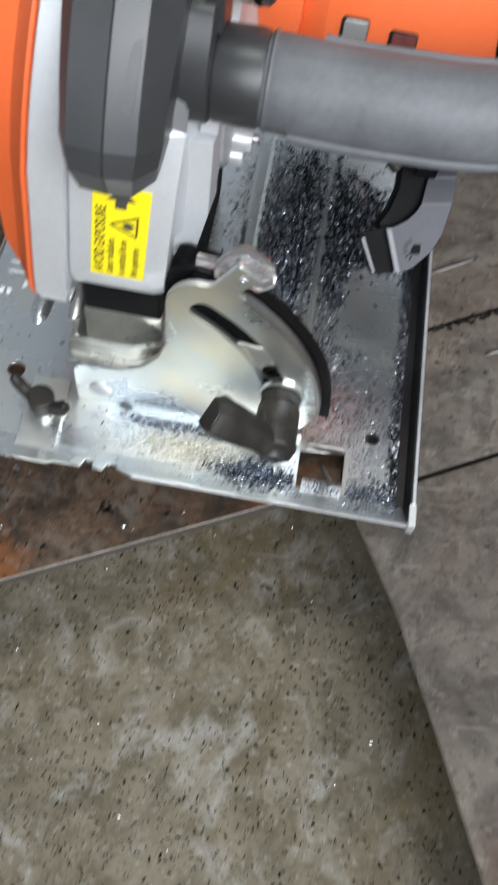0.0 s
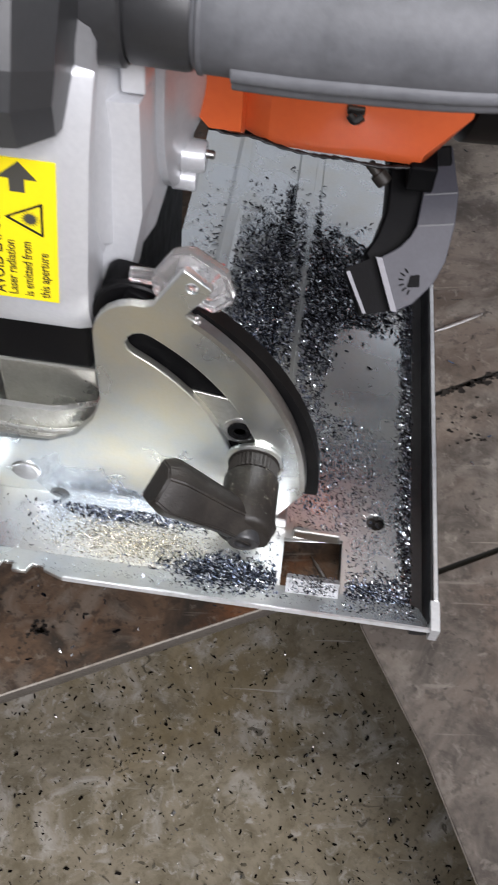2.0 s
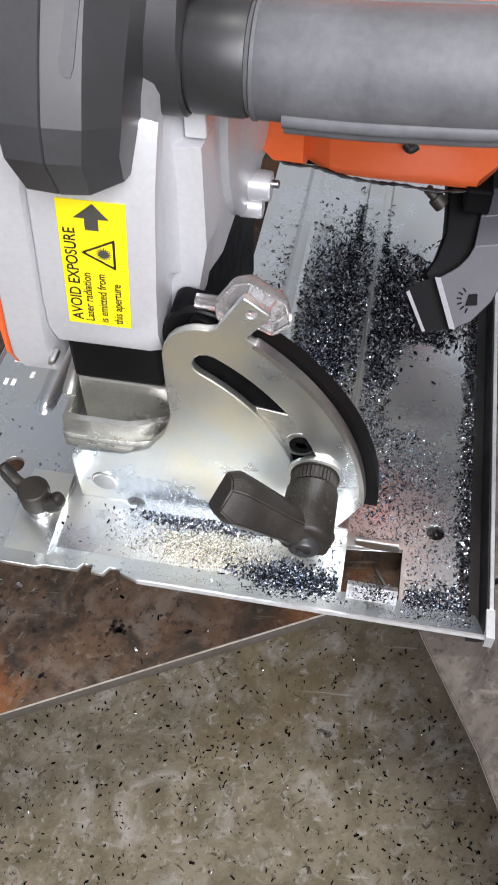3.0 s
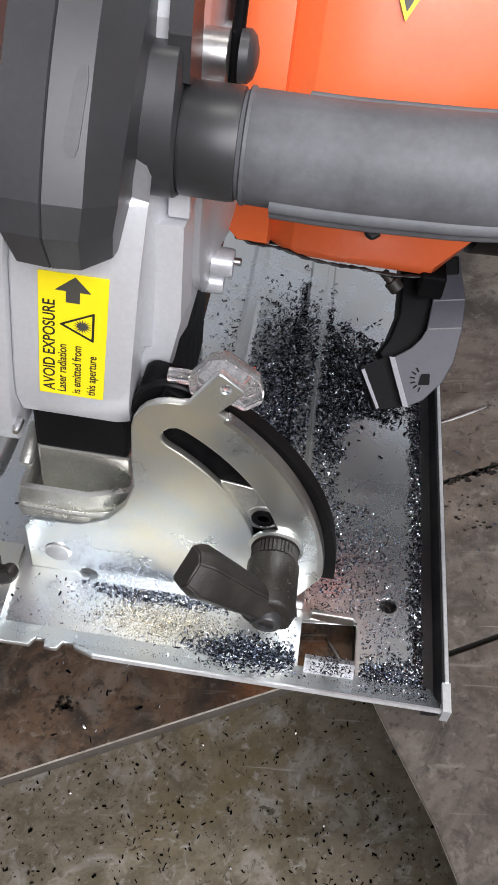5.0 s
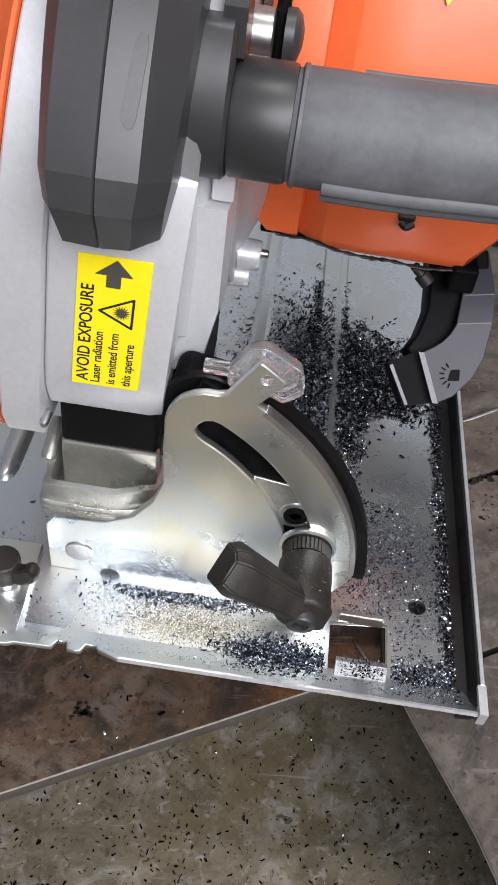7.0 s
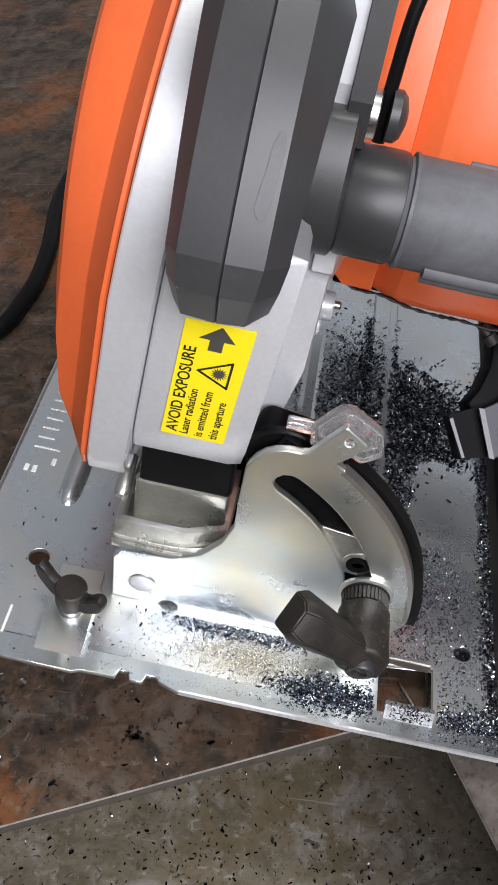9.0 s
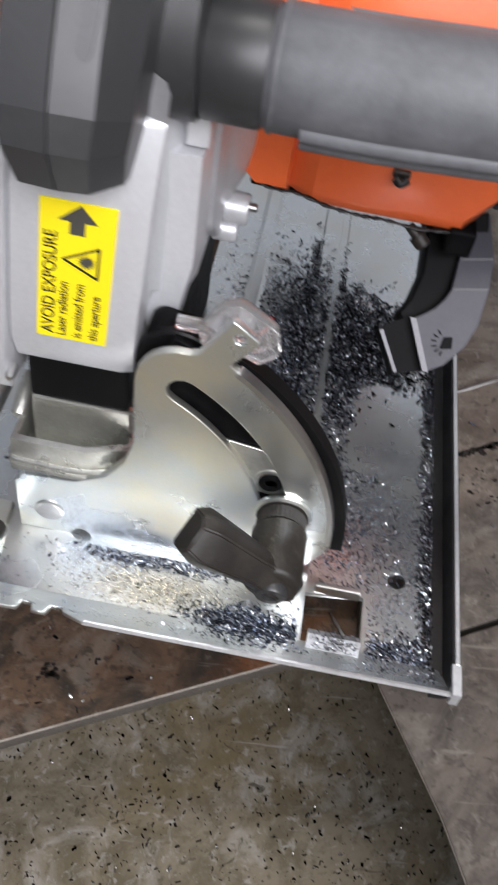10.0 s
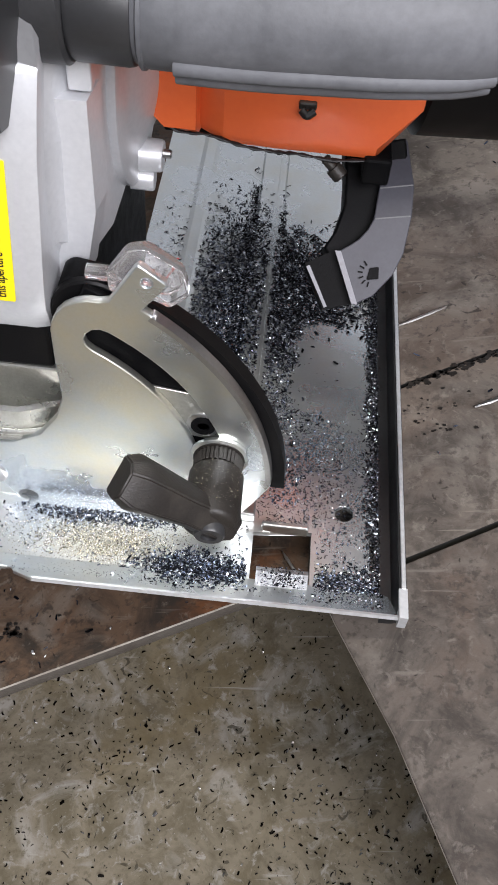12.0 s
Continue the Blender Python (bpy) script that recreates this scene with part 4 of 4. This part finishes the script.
# ---- lamp arm ----
def lamp_arm():
    # drawn in a plane that leans back by 45 degrees
    M = Matrix(((1, 0, 0, 0), (0, 0.7071, -0.7071, 0.096), (0, 0.7071, 0.7071, 0.056), (0, 0, 0, 1)))
    k = 1.4142
    loop = [(-0.0165, 0.029 * k), (-0.0100, 0.030 * k), (-0.0068, 0.020 * k), (-0.0066, 0.013 * k), (-0.0078, 0.004 * k), (-0.0105, -0.001 * k), (-0.0160, -0.006 * k), (-0.0212, -0.0082 * k), (-0.0283, 0.0032 * k), (-0.0225, 0.0062 * k), (-0.0185, 0.011 * k), (-0.0180, 0.016 * k), (-0.0172, 0.021 * k)]
    secs = ((-0.0283, 0.0032, -0.0212, -0.0082, 0.0), (-0.0250, 0.0048, -0.0160, -0.0060, 0.0), (-0.0225, 0.0062, -0.0105, -0.0010, 0.0), (-0.0200, 0.0085, -0.0078, 0.0040, 0.0),
            (-0.0185, 0.0110, -0.0066, 0.0125, 0.0), (-0.0178, 0.0180, -0.0068, 0.0195, -0.0016), (-0.0165, 0.0290, -0.0100, 0.0300, -0.0065))
    bm = rings([[M @ Vector(q) for q in ((lx, ly * k, z), (rx, ry * k, z), (rx - 0.0004, ry * k, z - 0.004), (lx + 0.0004, ly * k, z - 0.004))] for lx, ly, rx, ry, z in secs])
    bmesh.ops.bevel(bm, geom=bm.edges[:], offset=0.0003, segments=1, affect="EDGES")
    a = part("lamp_arm", bm, BRKT, saw, "slate grey plastic work-lamp arm with creased facets")
    for lx, ly, rx, ry, z in secs[4:6]:
        u, v = M @ Vector((lx, ly * k, z)), M @ Vector((rx, ry * k, z))
        part("crease", rings([[q + M.to_3x3() @ Vector(o) for o in ((0, -0.00022, -0.0003), (0, -0.00022, 0.00008), (0, 0.00022, 0.00008), (0, 0.00022, -0.0003))] for q in (u.lerp(v, 0.03), u.lerp(v, 0.97))]), BADGE, a, "pale worn crease")
    dark = [(x * 1.0 - 0.0008, y) for x, y in loop]
    sheet("arm_body", [dark[:7] + [(-0.0205, -0.0070 * k), (-0.0330, 0.0040 * k), (-0.0300, 0.0080 * k), (-0.0280, 0.014 * k), (-0.0285, 0.020 * k), (-0.0300, 0.028 * k)]], 0.014, M @ pose(0, 0, -0.0115), SOOT, a, "black arm body", 0.0008)
    # pale front edge and the lens box
    part("edge_strip", rings([[M @ Vector((x + e, y, z)) for e, z in ((-0.0013, -0.001), (-0.0013, 0.0003), (0.0006, 0.0003), (0.0006, -0.001))] for x, y in ((-0.0283, 0.0032 * k), (-0.0212, -0.0082 * k))]), PALE, a, "pale edge")
    part("lens_box", rings([[M @ Vector((x, y * k, z)) for x, y in ((-0.0385, 0.0000), (-0.0283, 0.0040), (-0.0212, -0.0078), (-0.0312, -0.0100))] for z in (-0.014, -0.004, -0.0032)]), SOOT, a, "black lamp lens box")
    part("lens", rings([[M @ Vector((x, y * k, z)) for x, y in ((-0.0380, -0.0008), (-0.0370, -0.0003), (-0.0300, -0.0093), (-0.0309, -0.0096))] for z in (-0.0034, -0.0028)]), PALE, a, "dull chrome lamp lens rim")
    # lamp symbol
    cx, cz = -0.0170, -0.001 * k
    rays = []
    for j in range(6):
        t = radians(130 + j * 25)
        p, q = Vector((cx + 0.0030 * math.cos(t), cz + 0.0030 * math.sin(t))), Vector((cx + 0.0046 * math.cos(t), cz + 0.0046 * math.sin(t)))
        o = Vector((-(q - p).y, (q - p).x)).normalized() * 0.00022
        sheet("symbol_ray", [[tuple(p + o), tuple(q + o), tuple(q - o), tuple(p - o)]], 0.00015, M @ pose(0, 0, 0.00040), SOOT, a, bevel=0.0)
    sheet("symbol_lamp", [rounded([(cx - 0.0016, cz - 0.0022), (cx + 0.0022, cz - 0.0016), (cx + 0.0018, cz + 0.0022), (cx - 0.0010, cz + 0.0016)], 0.0004)], 0.00015, M @ pose(0, 0, 0.00040), SOOT, a, bevel=0.0)
    part("arm_screw", turned((-0.0365, 0.114, 0.0825), (-0.0305, 0.112, 0.0775), [(0, 0.0013), (0.1, 0.0017), (0.2, 0.0015), (0.3, 0.0017), (0.4, 0.0015), (0.5, 0.0017), (0.51, 0.0026), (0.95, 0.0026), (1, 0.0022)], 12), LEVER, a, "oily dark arm bolt", smooth=True)
    part("arm_clip", box(-0.0245, -0.0160, 0.110, 0.125, 0.077, 0.086, 0.001), SOOT, a, "dark steel clip")


lamp_arm()


# ---- power cable ----
cable = part("power_cable", tube(smooth_path([(-0.215, 0.62, TABLE_Z + 0.005), (-0.255, 0.44, TABLE_Z + 0.005), (-0.262, 0.36, TABLE_Z + 0.005), (-0.250, 0.290, TABLE_Z + 0.005), (-0.248, 0.245, TABLE_Z + 0.005), (-0.262, 0.205, TABLE_Z + 0.005), (-0.33, 0.16, TABLE_Z + 0.005), (-0.5, 0.13, TABLE_Z + 0.005)], 10), 0.0048, 16), BLACK, smooth=True)
tagged(cable, "black rubber power cable lying on the bench", "cable")


def sliver(p, q, w):
    a, b = Vector((*p, TABLE_Z + 0.0005)), Vector((*q, TABLE_Z + 0.0008))
    n = (b - a).cross(Vector((0, 0, 1))).normalized() * w
    up = Vector((0, 0, 0.0006))
    ob = part("metal_sliver", rings([[c - n * k, c - n * k * 0.6 + up, c + n * k * 0.6 + up, c + n * k] for c, k in ((a, 0.3), (a.lerp(b, 0.3), 1.0), (a.lerp(b, 0.75), 0.8), (b, 0.15))]), STEEL)
    tagged(ob, "bright thin steel sliver lying on the bench", "metal sliver", "slivers on the bench")


def stains(name, spots, mat, label):
    """Thin dried oil blots lying on the bench."""
    rng = random.Random(21)
    bms = []
    for x, y, r in spots:
        n = 14
        k = [rng.uniform(0.55, 1.25) for _ in range(n)]
        ring = [(x + r * k[i] * math.cos(2 * math.pi * i / n), y + r * k[i] * 0.7 * math.sin(2 * math.pi * i / n)) for i in range(n)]
        bms.append(rings([[(a, b, TABLE_Z + h) for a, b in ring] for h in (0.0001, 0.0003)]))
    tagged(part(name, join(bms), mat), label, "oil stain", kind="stuff")


OIL = material("dried_oil", (0.012, 0.010, 0.009), 0.35, 0.0, 0.3, 500, (0.026, 0.022, 0.018), 150, 0.7, 0.1, 700, 0.1)
_r = random.Random(5)
stains("oil_stains", [(-0.1273 + _r.gauss(0, 0.0020), 0.0015 + _r.gauss(0, 0.0015), _r.uniform(0.0003, 0.0011)) for _ in range(34)]
       + [(0.006 + u * 0.060, 0.1030 + u * 0.0259 + _r.gauss(-0.0006, 0.0009), _r.uniform(0.0006, 0.0018)) for u in [k / 60 for k in range(61)]]
       + [(0.012 + _r.gauss(0, 0.006), 0.085 + _r.gauss(0, 0.006), _r.uniform(0.0003, 0.0009)) for _ in range(26)]
       + [(x, 0.033 + 0.406 * (x + 0.057) + _r.uniform(-0.012, 0.05), _r.uniform(0.0004, 0.0012)) for x in [_r.uniform(-0.22, -0.08) for _ in range(14)]], OIL, "dark dried oil blots on the bench slabs")
sliver((-0.0375, 0.0305), (-0.0315, 0.0205), 0.0006)
sliver((0.002, 0.1345), (0.022, 0.1435), 0.0007)
sliver((0.029, 0.0895), (0.046, 0.0965), 0.0009)

# ================= chips, last =================
def chip_mesh(name, places, mat, m=Matrix(), slim=(0.2, 0.6)):
    """Small curled slivers of metal."""
    verts, faces = [], []
    rng = random.Random(7)
    for x, y, z, size in places:
        a, tilt = rng.uniform(0, 6.28), rng.uniform(0.0, 0.9)
        curl, w = rng.uniform(-0.7, 0.9), size * rng.uniform(*slim)
        ca, sa = math.cos(a), math.sin(a)
        base = len(verts)
        for k in range(4):
            t = k / 3 - 0.5
            ln, up = t * size, curl * size * (0.25 - t * t) + abs(tilt) * size * (t + 0.5) * 0.5
            bend = rng.uniform(-0.12, 0.12) * size
            for s in (-0.5, 0.5):
                ww = w * s * (1 - 0.6 * abs(t))
                px, py = ln, ww + bend
                verts.append((x + px * ca - py * sa, y + px * sa + py * ca, z + max(0.00005, up + 0.0001 + (0.3 * w if s > 0 else 0) * rng.random())))
        for k in range(3):
            i = base + 2 * k
            faces.append((i, i + 1, i + 3, i + 2))
    me = bpy.data.meshes.new(name)
    me.from_pydata(verts, [], faces)
    me.transform(m)
    me.update()
    return mesh_object(name, me, mat)


def base_chips():
    rng = random.Random(3)
    blue, oily, dust = [], [], []

    def fall(out, n, cx, cy, sx, sy, s0, s1, keep=None, on_tab=False):
        while n:
            x, y = rng.gauss(cx, sx), rng.gauss(cy, sy)
            if not (-0.185 < x < -0.0045 and 0.003 < y < 0.30):
                continue
            if on_tab:
                if -0.0435 < x < -0.0285 and 0.0088 < y < 0.0130:
                    out.append((x, y, 0.0014 + (y - 0.0085) * 1.15, rng.uniform(s0, s1)))
                    n -= 1
                continue
            if -0.047 < x < -0.026 and 0.0075 < y < 0.032 or -0.133 < x < -0.102 and y > 0.083:
                continue
            if -0.142 < x < -0.046 and 0.031 < y < 0.045:
                continue
            wob = noise.noise(Vector((x * 160, y * 160, 0.3))) + rng.gauss(0, 0.25)
            if ((x + 0.0235) / 0.0135) ** 4 + ((y - 0.104) / 0.024) ** 4 < 1 + 0.7 * wob and rng.random() < 0.97:
                continue
            if y > 0.180 + 0.026 * wob + (0.035 if x < -0.045 else 0):
                continue
            if keep and not keep(x, y):
                continue
            if -0.0510 < x < -0.0482 and y > 0.072 or -0.0572 < x < -0.0468 and y > 0.075 and rng.random() < 0.55:
                continue
            z = 0.0 if y > 0.0112 else 0.0068 * ((0.0112 - y) / 0.0112) ** 1.15
            if -0.058 < x < -0.046 and y > 0.072:
                z += 0.0012
            out.append((x, y, z, rng.uniform(s0, s1)))
            n -= 1

    # oily heap in the middle of the base
    fall(oily, 2400, -0.045, 0.140, 0.013, 0.026, 0.0007, 0.0021)
    fall(oily, 3300, -0.035, 0.148, 0.013, 0.019, 0.0008, 0.0024)
    # narrow row of dark chips drawn as the shadow beside the pressed step
    fall(oily, 1500, -0.0590, 0.150, 0.0011, 0.040, 0.0006, 0.0018)
    fall(oily, 2200, -0.052, 0.160, 0.017, 0.022, 0.0007, 0.0022)
    fall(blue, 2600, -0.058, 0.140, 0.011, 0.030, 0.0004, 0.0013)
    fall(oily, 420, -0.080, 0.160, 0.008, 0.018, 0.0004, 0.0012)
    fall(blue, 1500, -0.044, 0.145, 0.014, 0.024, 0.0003, 0.0009)
    # dense dark chips along the side rim, filling in its shade as well
    fall(oily, 4600, -0.0068, 0.100, 0.0018, 0.060, 0.0004, 0.0014)
    # blued glitter beside the quadrant and at the front
    fall(blue, 7200, -0.0655, 0.114, 0.0072, 0.027, 0.0005, 0.0015)
    fall(blue, 4800, -0.044, 0.085, 0.012, 0.028, 0.0003, 0.0010)
    fall(blue, 1200, -0.026, 0.058, 0.010, 0.020, 0.0003, 0.0009)
    fall(blue, 1900, -0.016, 0.011, 0.008, 0.0042, 0.0004, 0.0012)
    fall(blue, 3300, -0.061, 0.0125, 0.0090, 0.0030, 0.0005, 0.0015)
    fall(blue, 1700, -0.093, 0.0288, 0.012, 0.0016, 0.0004, 0.0010, lambda x, y: y < 0.0315)
    fall(blue, 725, -0.030, 0.043, 0.016, 0.013, 0.0003, 0.0010)
    fall(oily, 900, -0.055, 0.0070, 0.030, 0.0025, 0.0002, 0.0006)
    # more tiny dark chips that deepen the rim's shaded foot
    fall(oily, 3000, -0.0056, 0.100, 0.0014, 0.060, 0.0003, 0.0010)
    fall(oily, 110, -0.14, 0.03, 0.03, 0.03, 0.0004, 0.0015)
    fall(blue, 260, -0.08, 0.15, 0.012, 0.03, 0.0003, 0.0009)
    fall(blue, 420, -0.090, 0.021, 0.012, 0.0050, 0.0003, 0.0006)
    # fine filings before the quadrant, also carrying the plate's warm glare
    fall(dust, 8500, -0.0920, 0.0195, 0.0115, 0.0046, 0.0002, 0.0005)
    fall(oily, 1500, -0.0950, 0.0200, 0.0125, 0.0050, 0.0002, 0.0006)
    fall(oily, 320, -0.036, 0.0105, 0.0045, 0.0016, 0.0003, 0.0009, on_tab=True)
    specks = []
    for _ in range(220):
        a, y = rng.uniform(0.5, 2.5), rng.uniform(0.0115, 0.0260)
        specks.append((-0.0585 + 0.0082 * math.cos(a), y, 0.0312 + 0.0083 * math.sin(a), rng.choice((0.00015, 0.0002, 0.0003))))
    tagged(chip_mesh("lever_filings", specks, DUST, SAW), "bright filings stuck to the black lever boss", "metal filings", kind="stuff")
    tagged(chip_mesh("metal_chips", blue, CHIP, SAW), "glittering blued steel cutting chips on the saw base", "metal chips", kind="stuff")
    tagged(chip_mesh("oily_chips", oily, CHIP_DARK, SAW), "oily black cutting chips heaped on the saw base", "metal chips", kind="stuff")
    tagged(chip_mesh("metal_filings", dust, DUST, SAW), "fine filings before the quadrant, tinted with the zinc's warm glare", "metal filings", kind="stuff")


base_chips()


def loose_flakes():
    rng = random.Random(11)
    out = []
    for _ in range(17000):
        x, y = rng.uniform(-0.30, 0.10), rng.uniform(-0.22, 0.06)
        if noise.noise(Vector((x * 14, y * 14, 2.0))) * 0.5 + 0.45 > rng.random():
            out.append((x, y, 0.0, rng.choice((0.0005, 0.0006, 0.0009, 0.0012, 0.0017)) * rng.uniform(0.7, 1.3)))
    tagged(chip_mesh("floor_flakes", out, FLAKE, slim=(0.2, 0.65)), "dark metal flakes scattered over the floor", "metal flakes", kind="stuff")
    out = []
    for _ in range(420):
        x, y = rng.uniform(-0.30, 0.16), rng.uniform(-0.05, 0.45)
        if y > 0.02 + 0.41 * (x + 0.0285) + 0.004 or x > 0.012:
            out.append((x, y, TABLE_Z, rng.choice((0.0008, 0.0012, 0.002)) * rng.uniform(0.7, 1.4)))
    for _ in range(150):
        x, y = rng.uniform(-0.26, -0.05), rng.uniform(-0.07, 0.03)
        if y > 0.02 + 0.41 * (x + 0.0285) + 0.004:
            out.append((x, y, TABLE_Z, rng.choice((0.0004, 0.0007, 0.0012, 0.002)) * rng.uniform(0.7, 1.4)))
    tagged(chip_mesh("bench_flakes", out, CHIP), "loose bright and dark chips on the bench", "metal flakes", kind="stuff")


loose_flakes()
